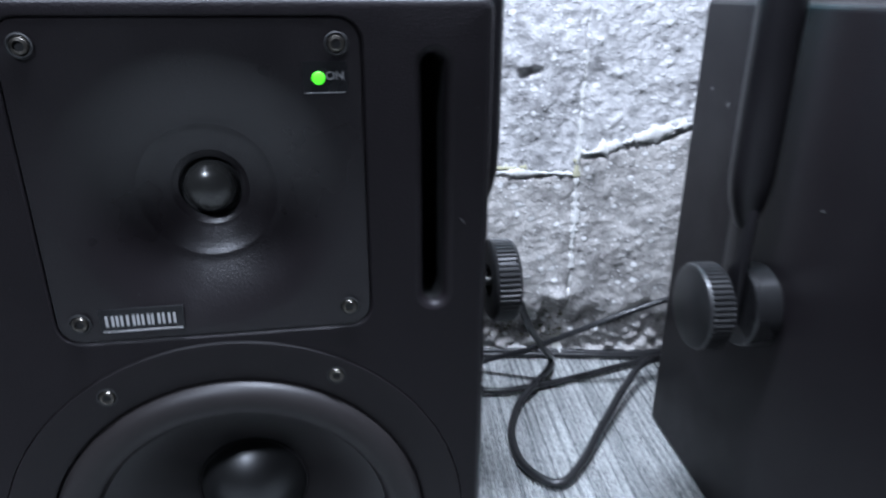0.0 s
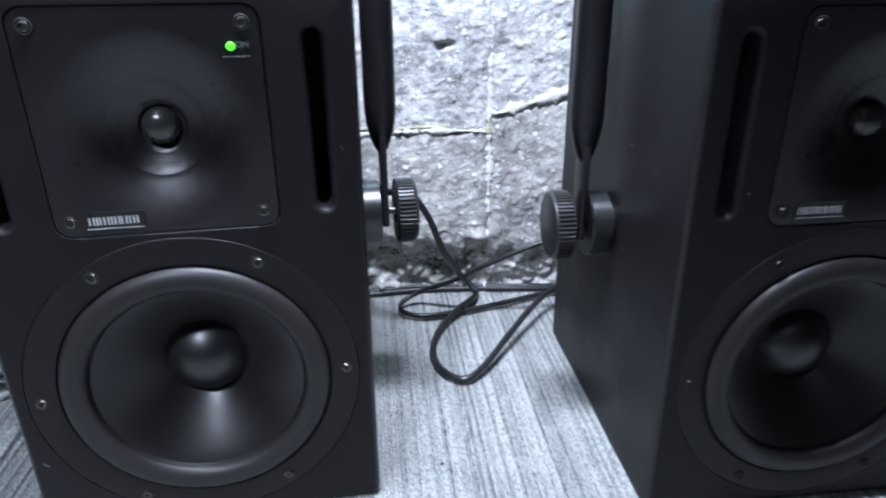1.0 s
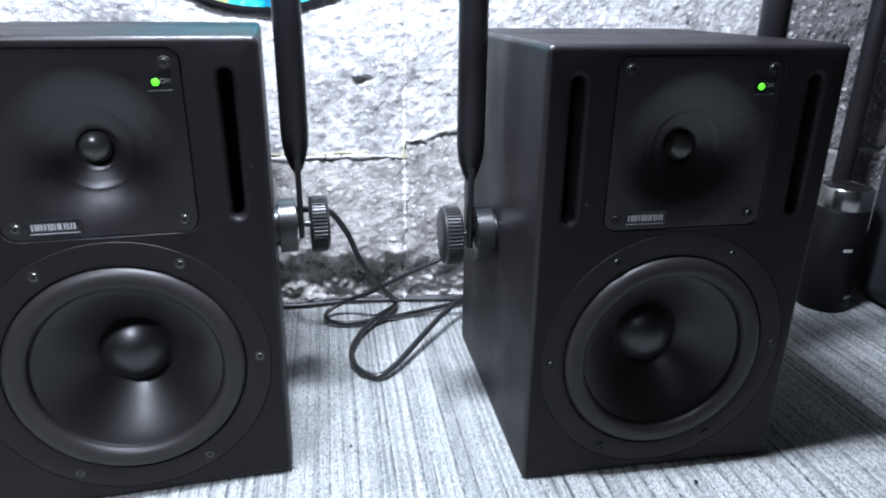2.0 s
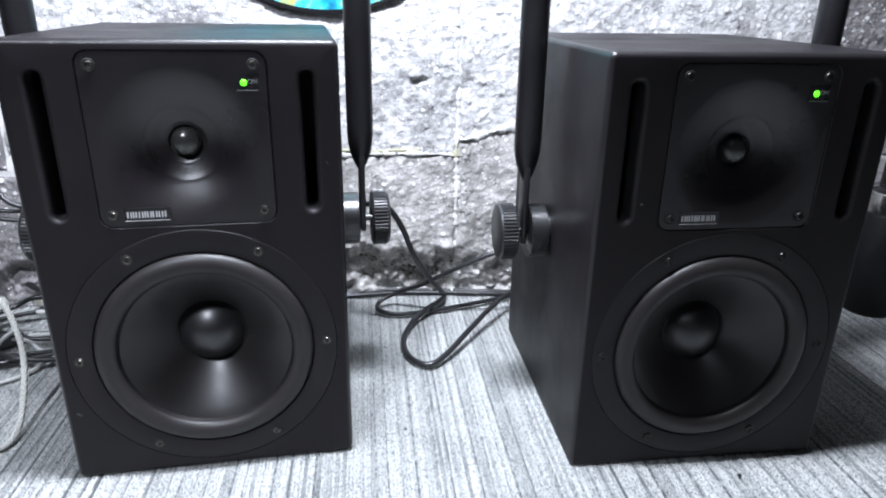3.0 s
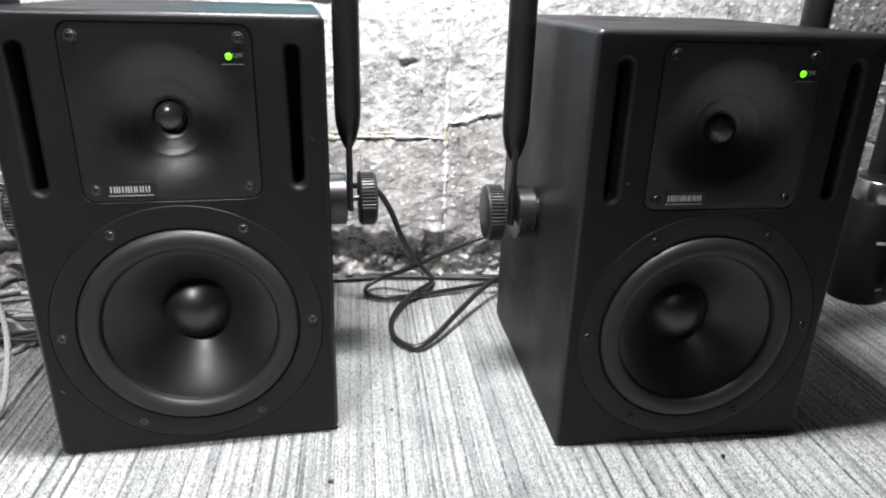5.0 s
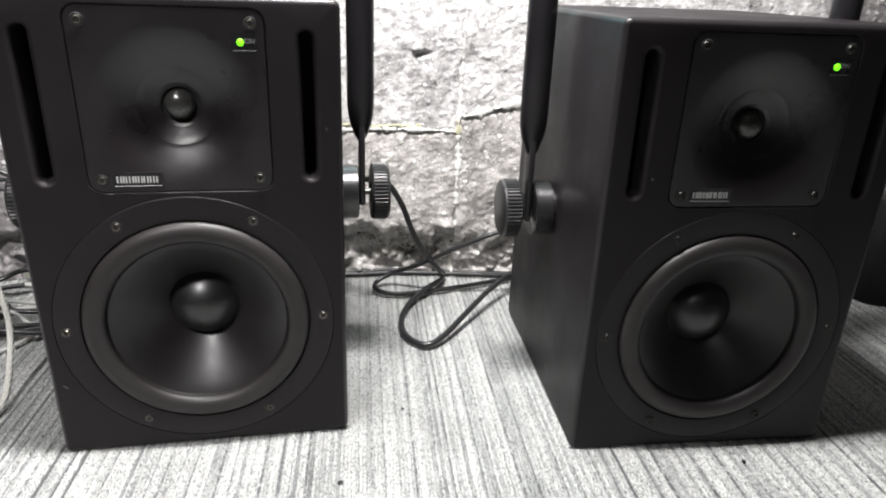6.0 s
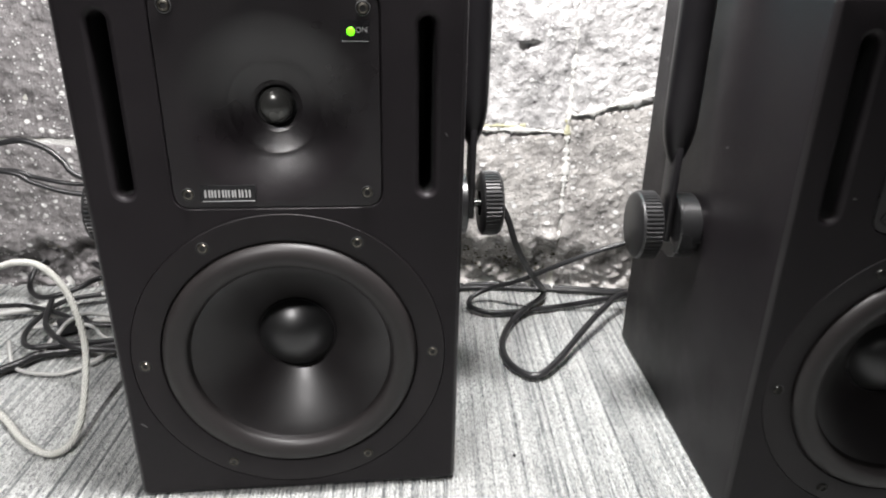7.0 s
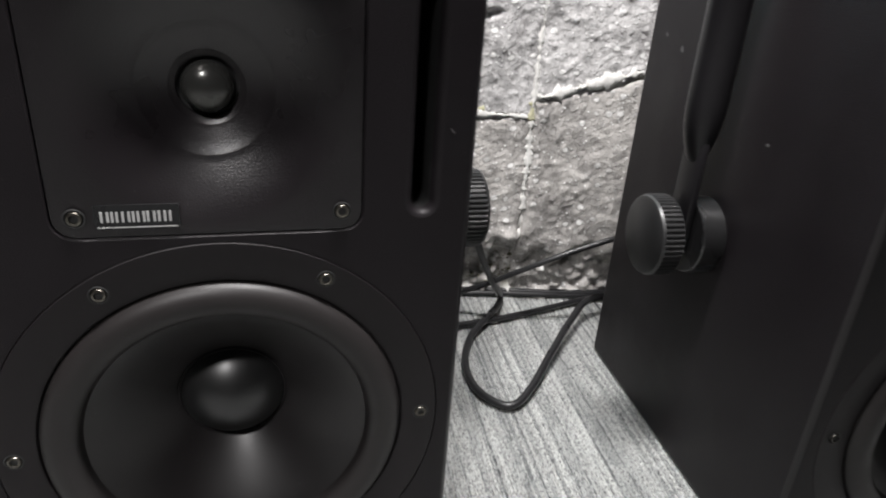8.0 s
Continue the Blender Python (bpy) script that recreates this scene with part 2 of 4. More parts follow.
CEILING_PAINT = plaster_material("ceiling_paint", (0.35, 0.35, 0.35))
FLASK = painted("matt_black_flask", (0.004, 0.004, 0.0045), (0.007, 0.007, 0.0075), 0.45, 900, 0.1, 0.0, 0.22)
CASE = painted("black_case_cloth", (0.012, 0.013, 0.016), (0.026, 0.028, 0.032), 0.7, 500, 0.4)
LAMP_GLASS = plaster_material("lamp_housing", (0.8, 0.8, 0.8))

# ---------------------------------------------------------------- mesh helpers


def finish(bm, name, material, smooth=True, angle=38):
    mesh = bpy.data.meshes.new(name)
    bm.normal_update()
    bm.to_mesh(mesh)
    bm.free()
    mesh.materials.append(material)
    if smooth:
        mesh.shade_smooth()
        mesh.set_sharp_from_angle(angle=radians(angle))
    return mesh


def part(name, bm, material, parent, label="", at=None, angle=38):
    ob = new(name, finish(bm, name, material, True, angle))
    ob.parent = parent
    if at is not None:
        ob.matrix_basis = at
    return tagged(ob, label)


def thing(name, bm, material, label, category, group="", at=None, kind="", angle=38):
    ob = new(name, finish(bm, name, material, True, angle))
    if at is not None:
        ob.matrix_basis = at
    return tagged(ob, label, category, group, kind)


def loop_of(bm, points):
    return [bm.verts.new(p) for p in points]


def bridge(bm, a, b):
    for i in range(len(a)):
        j = (i + 1) % len(a)
        bm.faces.new((a[i], a[j], b[j], b[i]))


def outline_edges(bm, loop):
    found = []
    for i in range(len(loop)):
        pair = (loop[i], loop[(i + 1) % len(loop)])
        found.append(bm.edges.get(pair) or bm.edges.new(pair))
    return found


def rounded(cx, cz, w, h, r, y, steps=5):
    """A rounded rectangle in the plane y, counter-clockwise as seen from -y."""
    points = []
    for sx, sz, start in ((1, 1, 0), (-1, 1, 90), (-1, -1, 180), (1, -1, 270)):
        for k in range(steps + 1):
            a = radians(start + 90 * k / steps)
            points.append((cx + sx * (w / 2 - r) + r * math.cos(a), y, cz + sz * (h / 2 - r) + r * math.sin(a)))
    return points


def circle(cx, cz, r, y, steps=64):
    return [(cx + r * math.cos(math.tau * k / steps), y, cz + r * math.sin(math.tau * k / steps)) for k in range(steps)]


def turned(profile, steps=64, bm=None, cx=0.0, cz=0.0):
    """A body of revolution about the y axis, from rows of radius and y; radius 0 closes it."""
    bm = bm or bmesh.new()
    last = None
    for r, y in profile:
        ring = [bm.verts.new((cx, y, cz))] if r <= 0 else loop_of(bm, circle(cx, cz, r, y, steps))
        if last:
            if len(last) == 1:
                last, ring = ring, last
                for i in range(steps):
                    bm.faces.new((last[i], last[(i + 1) % steps], ring[0]))
                last, ring = ring, last
            elif len(ring) == 1:
                for i in range(steps):
                    bm.faces.new((last[i], last[(i + 1) % steps], ring[0]))
            else:
                bridge(bm, last, ring)
        last = ring
    bmesh.ops.recalc_face_normals(bm, faces=bm.faces)
    return bm


def box(bm, x0, x1, y0, y1, z0, z1, bevel=0.0, segments=2):
    made = bmesh.ops.create_cube(bm, size=1, matrix=Matrix.Translation(((x0 + x1) / 2, (y0 + y1) / 2, (z0 + z1) / 2)) @ Matrix.Diagonal((x1 - x0, y1 - y0, z1 - z0, 1)))
    if bevel:
        edges = list({e for v in made["verts"] for e in v.link_edges})
        bmesh.ops.bevel(bm, geom=edges, offset=bevel, segments=segments, profile=0.5, affect="EDGES")
    return bm


def spline(points, steps=8):
    """A smooth line through the points."""
    p = [Vector(q) for q in points]
    p = [2 * p[0] - p[1]] + p + [2 * p[-1] - p[-2]]
    line = []
    for i in range(1, len(p) - 2):
        for k in range(steps):
            t = k / steps
            a, b, c, d = p[i - 1], p[i], p[i + 1], p[i + 2]
            line.append(0.5 * (2 * b + (c - a) * t + (2 * a - 5 * b + 4 * c - d) * t * t + (3 * b - a - 3 * c + d) * t ** 3))
    return line + [p[-2]]


def cable_mesh(points, radius, sides=10, steps=8, bm=None):
    """A round cable swept along a smooth line, with closed ends."""
    bm = bm or bmesh.new()
    line = spline(points, steps)
    side, last = Vector((0, 0, 1)), None
    for i, at in enumerate(line):
        ahead = (line[min(i + 1, len(line) - 1)] - line[max(i - 1, 0)]).normalized()
        across = ahead.cross(side)
        across = across.normalized() if across.length > 1e-4 else ahead.orthogonal().normalized()
        side = across.cross(ahead).normalized()
        ring = [bm.verts.new(at + radius * (math.cos(math.tau * k / sides) * across + math.sin(math.tau * k / sides) * side)) for k in range(sides)]
        if last:
            bridge(bm, last, ring)
        else:
            bm.faces.new(ring)
        last = ring
    bm.faces.new(last)
    bmesh.ops.recalc_face_normals(bm, faces=bm.faces)
    return bm


# ---------------------------------------------------------------- room
def slab(name, x0, x1, y0, y1, z0, z1, material, label, category="wall"):
    return thing(name, box(bmesh.new(), x0, x1, y0, y1, z0, z1), material, label, category, kind="structure")


LEFT, RIGHT, FRONT, HIGH = -1.9, 2.6, -2.6, 2.35
slab("wall_west", LEFT - 0.1, LEFT, FRONT, 0.6, 0, HIGH, ROOM_PAINT, "plain pale grey painted side wall")
slab("wall_east", RIGHT, RIGHT + 0.1, FRONT, 0.6, 0, HIGH, ROOM_PAINT, "plain pale grey painted side wall")
slab("wall_south", LEFT - 0.1, RIGHT + 0.1, FRONT - 0.1, FRONT, 0, HIGH, ROOM_PAINT, "plain pale grey painted wall behind the camera")
slab("ceiling", LEFT - 0.1, RIGHT + 0.1, FRONT - 0.1, 0.7, HIGH, HIGH + 0.1, CEILING_PAINT, "plain white painted ceiling", "ceiling")


def carpet():
    """A sheet with a shallow ridge for every rib."""
    bm = bmesh.new()
    rng = random.Random(4)
    xs = [(LEFT, -0.004)]
    k0, k1 = int(-0.75 / RIB), int(1.55 / RIB)
    for k in range(k0, k1):
        top = 0.0002 - 0.0012 * rng.random()
        for at, z in ((0.0, -0.0026), (0.28, top - 0.0003), (0.62, top)):
            xs.append(((k + at) * RIB, z))
    xs.append((RIGHT, -0.004))
    rows = [FRONT, -0.75, -0.3, 0.1, 0.62]
    grid = [[bm.verts.new((x, y, z)) for x, z in xs] for y in rows]
    for a, b in zip(grid, grid[1:]):
        for i in range(len(xs) - 1):
            bm.faces.new((a[i], a[i + 1], b[i + 1], b[i]))
    return thing("floor", bm, CARPET, "light and dark grey striped ribbed carpet", "floor", kind="structure", angle=180)


carpet()
slab("floor_base", LEFT - 0.1, RIGHT + 0.1, FRONT - 0.1, 0.7, -0.10, -0.006, ROOM_PAINT, "plain concrete base under the carpet", "floor")

# ---------------------------------------------------------------- stone wall
LEAN = 0.055  # metres back per metre up


def wall_face(z):
    return 0.369 + LEAN * (z - 0.085)


def swell(x, z):
    p = Vector((x, 0.3, z))
    return 0.0050 * noise.noise(p * 7) + 0.0024 * noise.noise(p * 24)


def relief(x, z, seed):
    p = Vector((x, seed * 3.7, z))
    d = swell(x, z) + 0.0008 * noise.noise(p * 45) + 0.0010 * noise.noise(p * 85) + 0.0008 * noise.noise(p * 190)
    lump = noise.noise(p * 120 + Vector((5, 2, 9)))
    pit = noise.noise(p * 30 + Vector((1, 7, 3)))
    rough = 0.0035 * noise.noise(Vector((x * 160, 4.0, z * 160)))
    hole = 0.010 * math.exp(-((x - 0.344 + rough) / 0.008) ** 2 - ((z - 0.3225 + rough - 0.25 * (x - 0.342)) / 0.0038) ** 2)
    hole -= 0.006 * math.exp(-((x - 0.336) / 0.007) ** 2 - ((z - 0.3290 + rough) / 0.0028) ** 2)
    chunk = 0.012 * math.exp(-((x - 0.388) / 0.013) ** 2 - ((z - 0.088) / 0.007) ** 2)
    if (x - 0.22) ** 2 + (z - 0.620) ** 2 < 0.0455:
        return 0.3 * swell(x, z) - 0.004
    grit = noise.noise(p * 260 + Vector((2, 4, 6)))
    return d + 0.0018 * max(0.0, grit - 0.15) + 0.0034 * max(0.0, lump - 0.22) - 0.008 * max(0.0, pit - 0.50) - hole + chunk


def broken_foot(x, z, foot):
    """How far the lower edge of a block is broken back."""
    line = 0.062 + 0.026 * noise.noise(Vector((x * 9, 3.1, 0.7))) + 0.020 * noise.noise(Vector((x * 33, 1.1, 0.7))) + 0.010 * noise.noise(Vector((x * 95, 1.1, 0.7)))
    under = 1 / (1 + math.exp((z - line) / 0.005))
    return under * (foot - 0.012 * noise.noise(Vector((x * 42, 5.0, z * 42))) - 0.006 * noise.noise(Vector((x * 110, 5.0, z * 110))))


def stone(x0, x1, z0, z1, seed, cell=0.0021, foot=0.0, rise=0.0):
    """One rough block: worn edges, lumpy face, flat back. foot: how far its lower edge is
    broken back. rise: the slope of its joint with the block above or below."""
    bm = bmesh.new()
    nx, nz = max(3, int((x1 - x0) / cell)), max(3, int((z1 - z0) / cell))
    grid = []
    for j in range(nz + 1):
        row = []
        for i in range(nx + 1):
            x, z = x0 + (x1 - x0) * i / nx, z0 + (z1 - z0) * j / nz
            edge = min(x - x0, x1 - x, z - z0, z1 - z)
            worn = (0.0004 if seed == 6 else 0.0020) * math.exp(-edge / 0.0022)
            ragged = 0.0042 * noise.noise(Vector((x * 38, seed, z * 38))) * math.exp(-edge / 0.015)
            y = wall_face(z) - relief(x, z, seed) + worn
            if foot:
                y += broken_foot(x, z, foot)
            lift = rise * min(max(x - 0.41, 0.0), 0.10) * math.exp(-abs(z - 0.2445) / 0.04)
            row.append(bm.verts.new((x + ragged, y, z + ragged + lift)))
        grid.append(row)
    for a, b in zip(grid, grid[1:]):
        for i in range(nx):
            bm.faces.new((a[i], a[i + 1], b[i + 1], b[i]))
    rim = grid[0] + [r[-1] for r in grid[1:]] + grid[-1][-2::-1] + [r[0] for r in grid[-2:0:-1]]
    back = [bm.verts.new((v.co.x, 0.56, v.co.z)) for v in rim]
    for i in range(len(rim)):
        j = (i + 1) % len(rim)
        bm.faces.new((rim[j], rim[i], back[i], back[j]))
    return bm


def stone_wall():
    bm = bmesh.new()
    nx, nz, x0, x1 = 300, 130, -0.55, 1.25
    grid = []
    for j in range(nz + 1):
        row = []
        for i in range(nx + 1):
            x, z = x0 + (x1 - x0) * i / nx, -0.005 + 0.60 * j / nz
            y = wall_face(z) + 0.0022 - swell(x, z) - 0.0013 * noise.noise(Vector((x, 9, z)) * 90)
            if (x - 0.22) ** 2 + (z - 0.620) ** 2 < 0.0455:
                y = wall_face(z) + 0.006
            y += 0.032 * (1 - 0.3 * math.exp(-((x - 0.3974) / 0.006) ** 2)) / (1 + math.exp((z - 0.085) / 0.004))
            y += 0.020 * math.exp(-((x - 0.343) / 0.016) ** 2 - ((z - 0.323) / 0.010) ** 2)
            y -= 0.008 * math.exp(-(z / 0.013) ** 4)
            row.append(bm.verts.new((x, y, z)))
        grid.append(row)
    for a, b in zip(grid, grid[1:]):
        for i in range(nx):
            bm.faces.new((a[i], a[i + 1], b[i + 1], b[i]))
    box(bm, LEFT - 0.1, RIGHT + 0.1, 0.57, 0.70, -0.005, HIGH)
    wall = thing("wall_north", bm, MORTAR, "rough grey stone block wall with pale lime mortar joints", "wall", kind="structure", angle=180)
    blocks = [
        (-0.52, -0.06, -0.004, 0.196, 1, 0.022), (-0.056, 0.3962, -0.004, 0.2202, 2, 0.026), (0.3986, 0.86, -0.004, 0.2378, 3, 0.021), (0.866, 1.24, -0.004, 0.215, 4, 0.02),
        (-0.52, -0.20, 0.202, 0.56, 5, 0), (-0.195, 0.3971, 0.2242, 0.56, 6, 0), (0.3972, 0.93, 0.2398, 0.56, 7, 0), (0.936, 1.24, 0.221, 0.56, 8, 0),
    ]
    for x0, x1, z0, z1, seed, foot in blocks:
        # one stone in four tones: darker at the outer ends, darkest on the left
        ob = part("stone_block", stone(x0, x1, z0, z1, 6 if seed == 7 else seed, 0.0021, foot, 0.30 if seed in (3, 7) else 0.0), DARKEST_STONE if seed in (1, 5) else DARK_STONE if seed in (4, 8) else GREY_STONE if seed in (2, 3) else STONE, wall, angle=180)
    # pointing that stands a little proud of the joints, broken off here and there
    def bead(name, material, along, thick, proud, seed, label):
        bm = bmesh.new()
        rows = []
        for k, (x, z) in enumerate(along):
            d = along[min(k + 1, len(along) - 1)][0] - along[max(k - 1, 0)][0], along[min(k + 1, len(along) - 1)][1] - along[max(k - 1, 0)][1]
            size = math.hypot(*d) or 1.0
            nx, nz = -d[1] / size, d[0] / size
            wide = thick * (0.75 + 0.9 * noise.noise(Vector((x * 45, seed, z * 45))) + 0.8 * noise.noise(Vector((x * 150, seed, z * 150))) + 0.5 * noise.noise(Vector((x * 420, seed, z * 420)))) if 0 < k < len(along) - 1 else 0.0002
            wide = max(wide, 0.0002)
            drift = 0.0026 * noise.noise(Vector((x * 24, seed + 5, z * 24))) + 0.0012 * noise.noise(Vector((x * 130, seed + 5, z * 130)))
            lift = max(0.0004, proud * (0.55 + 0.9 * noise.noise(Vector((x * 50, seed + 9, z * 50))) + 0.5 * noise.noise(Vector((x * 180, seed + 9, z * 180)))))
            row = []
            for u, h in ((-1.0, -0.004), (-0.7, 0.6), (0.0, 1.0), (0.7, 0.6), (1.0, -0.004)):
                px, pz = x + nx * (drift + u * wide), z + nz * (drift + u * wide)
                high = lift * h if h > 0 else h
                row.append(bm.verts.new((px, wall_face(pz) - swell(px, pz) - high, pz)))
            rows.append(row)
        for a, b in zip(rows, rows[1:]):
            for i in range(4):
                bm.faces.new((a[i], a[i + 1], b[i + 1], b[i]))
        bmesh.ops.recalc_face_normals(bm, faces=bm.faces)
        part(name, bm, material, wall, label, None, 180)

    def line(x0, z0, x1, z1, step=0.0012):
        count = int(math.hypot(x1 - x0, z1 - z0) / step)
        return [(x0 + (x1 - x0) * k / count, z0 + (z1 - z0) * k / count) for k in range(count + 1)]

    bead("pointing", POINTING, line(-0.10, 0.2218, 0.392, 0.2225), 0.0048, 0.0036, 1.0, "thin white line of pointing")
    bead("pointing", POINTING, line(0.3972, 0.118, 0.3972, 0.219), 0.0060, 0.0013, 2.0, "thin white line of pointing")
    bead("pointing", POINTING, line(0.3972, 0.232, 0.3972, 0.345), 0.0042, 0.0011, 3.0, "thin white line of pointing")
    bead("pointing", POINTING, line(0.402, 0.2415, 0.520, 0.2760), 0.0085, 0.0050, 4.0, "ragged white ridge of pointing")
    bead("mortar_lump", POINTING, line(0.376, 0.0915, 0.399, 0.0865), 0.0060, 0.0085, 7.0, "pale broken lump of mortar")
    bead("lichen", LICHEN, line(0.02, 0.2265, 0.345, 0.2268), 0.0030, 0.0022, 6.0, "yellow-green lichen along a joint")
    bead("lichen", LICHEN, line(0.3975, 0.2180, 0.3968, 0.2385), 0.0050, 0.0016, 8.0, "yellow-green lichen on a crossing of joints")
    # plain continuation beyond the blocks that are seen
    for x0, x1, z0, z1 in ((LEFT, -0.526, 0.0, 0.55), (1.246, RIGHT, 0.0, 0.55), (LEFT, RIGHT, 0.566, HIGH)):
        part("stone_course", box(bmesh.new(), x0, x1, wall_face(z0 if z0 < 0.5 else 0.75), 0.569, z0, z1, 0.006), STONE, wall)
    return wall


stone_wall()


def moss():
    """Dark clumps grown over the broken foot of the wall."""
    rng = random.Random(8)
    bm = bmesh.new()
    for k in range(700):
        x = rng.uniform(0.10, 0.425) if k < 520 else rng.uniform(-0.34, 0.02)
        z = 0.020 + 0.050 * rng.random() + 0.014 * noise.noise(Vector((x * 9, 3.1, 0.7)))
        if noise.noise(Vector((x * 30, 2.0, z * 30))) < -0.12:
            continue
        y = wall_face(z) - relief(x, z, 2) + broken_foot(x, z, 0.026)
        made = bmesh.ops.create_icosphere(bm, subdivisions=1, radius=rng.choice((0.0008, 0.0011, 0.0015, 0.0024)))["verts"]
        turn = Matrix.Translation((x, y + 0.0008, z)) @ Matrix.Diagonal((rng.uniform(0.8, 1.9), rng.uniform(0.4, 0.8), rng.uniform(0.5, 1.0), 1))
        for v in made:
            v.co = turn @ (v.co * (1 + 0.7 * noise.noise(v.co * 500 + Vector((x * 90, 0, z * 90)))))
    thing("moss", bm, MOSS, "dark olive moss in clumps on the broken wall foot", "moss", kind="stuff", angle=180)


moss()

# ---------------------------------------------------------------- studio monitors
WIDE, TALL, DEEP = 0.255, 0.395, 0.290
WOOFER = (0.0, 0.125)
PLATE_AT, PLATE_SIZE = (0.0, 0.3160), 0.1400
TWEETER = (0.0, 0.3120)
PORTS = ((-0.1010, 0.3130), (0.1010, 0.3130))
PORT_W, PORT_H = 0.0100, 0.1170


def cabinet():
    bm = bmesh.new()
    r = 0.0048
    sections = []
    for k in range(6):
        a = radians(90 * k / 5)
        inset, y = r * (1 - math.sin(a)), r * (1 - math.cos(a))
        sections.append(loop_of(bm, rounded(0, TALL / 2, WIDE - 2 * inset, TALL - 2 * inset, 0.0062 - inset, y)))
    sections.append(loop_of(bm, rounded(0, TALL / 2, WIDE, TALL, 0.0062, DEEP - r)))
    for k in range(1, 5):
        a = radians(90 * k / 4)
        inset, y = r * (1 - math.cos(a)), DEEP - r + r * math.sin(a)
        sections.append(loop_of(bm, rounded(0, TALL / 2, WIDE - 2 * inset, TALL - 2 * inset, 0.0062 - inset, y)))
    for a, b in zip(sections, sections[1:]):
        bridge(bm, a, b)
    bm.faces.new(sections[-1])
    edges = outline_edges(bm, sections[0])
    holes = [
        loop_of(bm, circle(*WOOFER, 0.11685, 0)),
        loop_of(bm, rounded(*PLATE_AT, PLATE_SIZE + 0.0028, PLATE_SIZE + 0.0028, 0.0112, 0)),
    ]
    holes += [loop_of(bm, rounded(*p, PORT_W + 0.008, PORT_H + 0.008, (PORT_W + 0.008) / 2 - 1e-4, 0)) for p in PORTS]
    for hole in holes:
        edges += outline_edges(bm, hole)
    bmesh.ops.triangle_fill(bm, use_beauty=True, use_dissolve=False, edges=edges, normal=(0, -1, 0))
    deep = loop_of(bm, [(v.co.x, 0.004, v.co.z) for v in holes[0]])
    bridge(bm, holes[0], deep)
    # a small chamfer round the seat of the plate
    seat = loop_of(bm, rounded(*PLATE_AT, PLATE_SIZE + 0.0010, PLATE_SIZE + 0.0010, 0.0104, 0.0010))
    deep = loop_of(bm, rounded(*PLATE_AT, PLATE_SIZE + 0.0010, PLATE_SIZE + 0.0010, 0.0104, 0.004))
    bridge(bm, holes[1], seat)
    bridge(bm, seat, deep)
    bmesh.ops.recalc_face_normals(bm, faces=bm.faces)
    return bm


def port(at):
    """The flared lip of a reflex slot and its dark throat."""
    lip, throat = bmesh.new(), bmesh.new()
    last = None
    for k in range(5):
        a = radians(90 * k / 4)
        grow, y = 0.008 * (1 - math.sin(a)), 0.0056 * (1 - math.cos(a))
        w = PORT_W + grow
        ring = loop_of(lip, rounded(*at, w, PORT_H + grow, w / 2 - 1e-4, y))
        if last:
            bridge(lip, last, ring)
        last = ring
    a = loop_of(throat, rounded(*at, PORT_W, PORT_H, PORT_W / 2 - 1e-4, 0.0056))
    b = loop_of(throat, rounded(*at, PORT_W, PORT_H, PORT_W / 2 - 1e-4, 0.09))
    bridge(throat, a, b)
    throat.faces.new(b)
    for bm in (lip, throat):
        bmesh.ops.recalc_face_normals(bm, faces=bm.faces)
    return lip, throat


def waveguide_plate():
    bm = bmesh.new()
    outer = loop_of(bm, rounded(*PLATE_AT, PLATE_SIZE, PLATE_SIZE, 0.0100, 0.0035))
    edge = loop_of(bm, rounded(*PLATE_AT, PLATE_SIZE, PLATE_SIZE, 0.0100, 0.0009))
    face = loop_of(bm, rounded(*PLATE_AT, PLATE_SIZE - 0.0008, PLATE_SIZE - 0.0008, 0.0096, 0.0004))
    bridge(bm, outer, edge)
    bridge(bm, edge, face)
    rim = loop_of(bm, circle(*TWEETER, 0.0635, 0.0004))
    bmesh.ops.triangle_fill(bm, use_beauty=True, use_dissolve=False, edges=outline_edges(bm, face) + outline_edges(bm, rim), normal=(0, -1, 0))
    last = rim
    # the flare steepens inward and carries two fine ridges
    for r, y in ((0.0600, 0.0008), (0.0550, 0.0020), (0.0500, 0.0036), (0.0450, 0.0056), (0.0400, 0.0079), (0.0350, 0.0104), (0.0312, 0.0123), (0.0306, 0.0124), (0.0301, 0.0129), (0.0250, 0.0152), (0.0200, 0.0174), (0.0178, 0.0183), (0.0174, 0.0184), (0.0170, 0.0188), (0.0150, 0.0196), (0.0142, 0.0200)):
        ring = loop_of(bm, circle(*TWEETER, r, y))
        bridge(bm, last, ring)
        last = ring
    bmesh.ops.recalc_face_normals(bm, faces=bm.faces)
    return bm


def dome_profile(radius, base, rise, steps=10):
    rows = [(radius * math.cos(radians(90 * k / steps)), base - rise * math.sin(radians(90 * k / steps))) for k in range(steps)]
    return rows + [(0, base - rise)]


def screw_mesh():
    head = turned([(0.0035, 0.0008), (0.0036, -0.0004), (0.0031, -0.0012), (0.0021, -0.0015), (0.0019, -0.0004), (0, -0.0004)], 20)
    return finish(head, "screw", STEEL)


SCREW = screw_mesh()
# darker copy of the screw, with the shade put into its colour
SHADED_SCREW = SCREW.copy()
SHADED_SCREW.materials[0] = painted("shaded_steel", (0.030, 0.029, 0.028), (0.085, 0.081, 0.075), 0.42, 700, 0.08, 1.0)
POCKET = turned([(0.0050, -0.0004), (0.0044, -0.0007), (0.0037, -0.0002)], 20)
turned([(0.0020, -0.0006), (0, -0.0006)], 12, POCKET)
SCREW_POCKET = finish(POCKET, "screw_pocket", SOCKET)


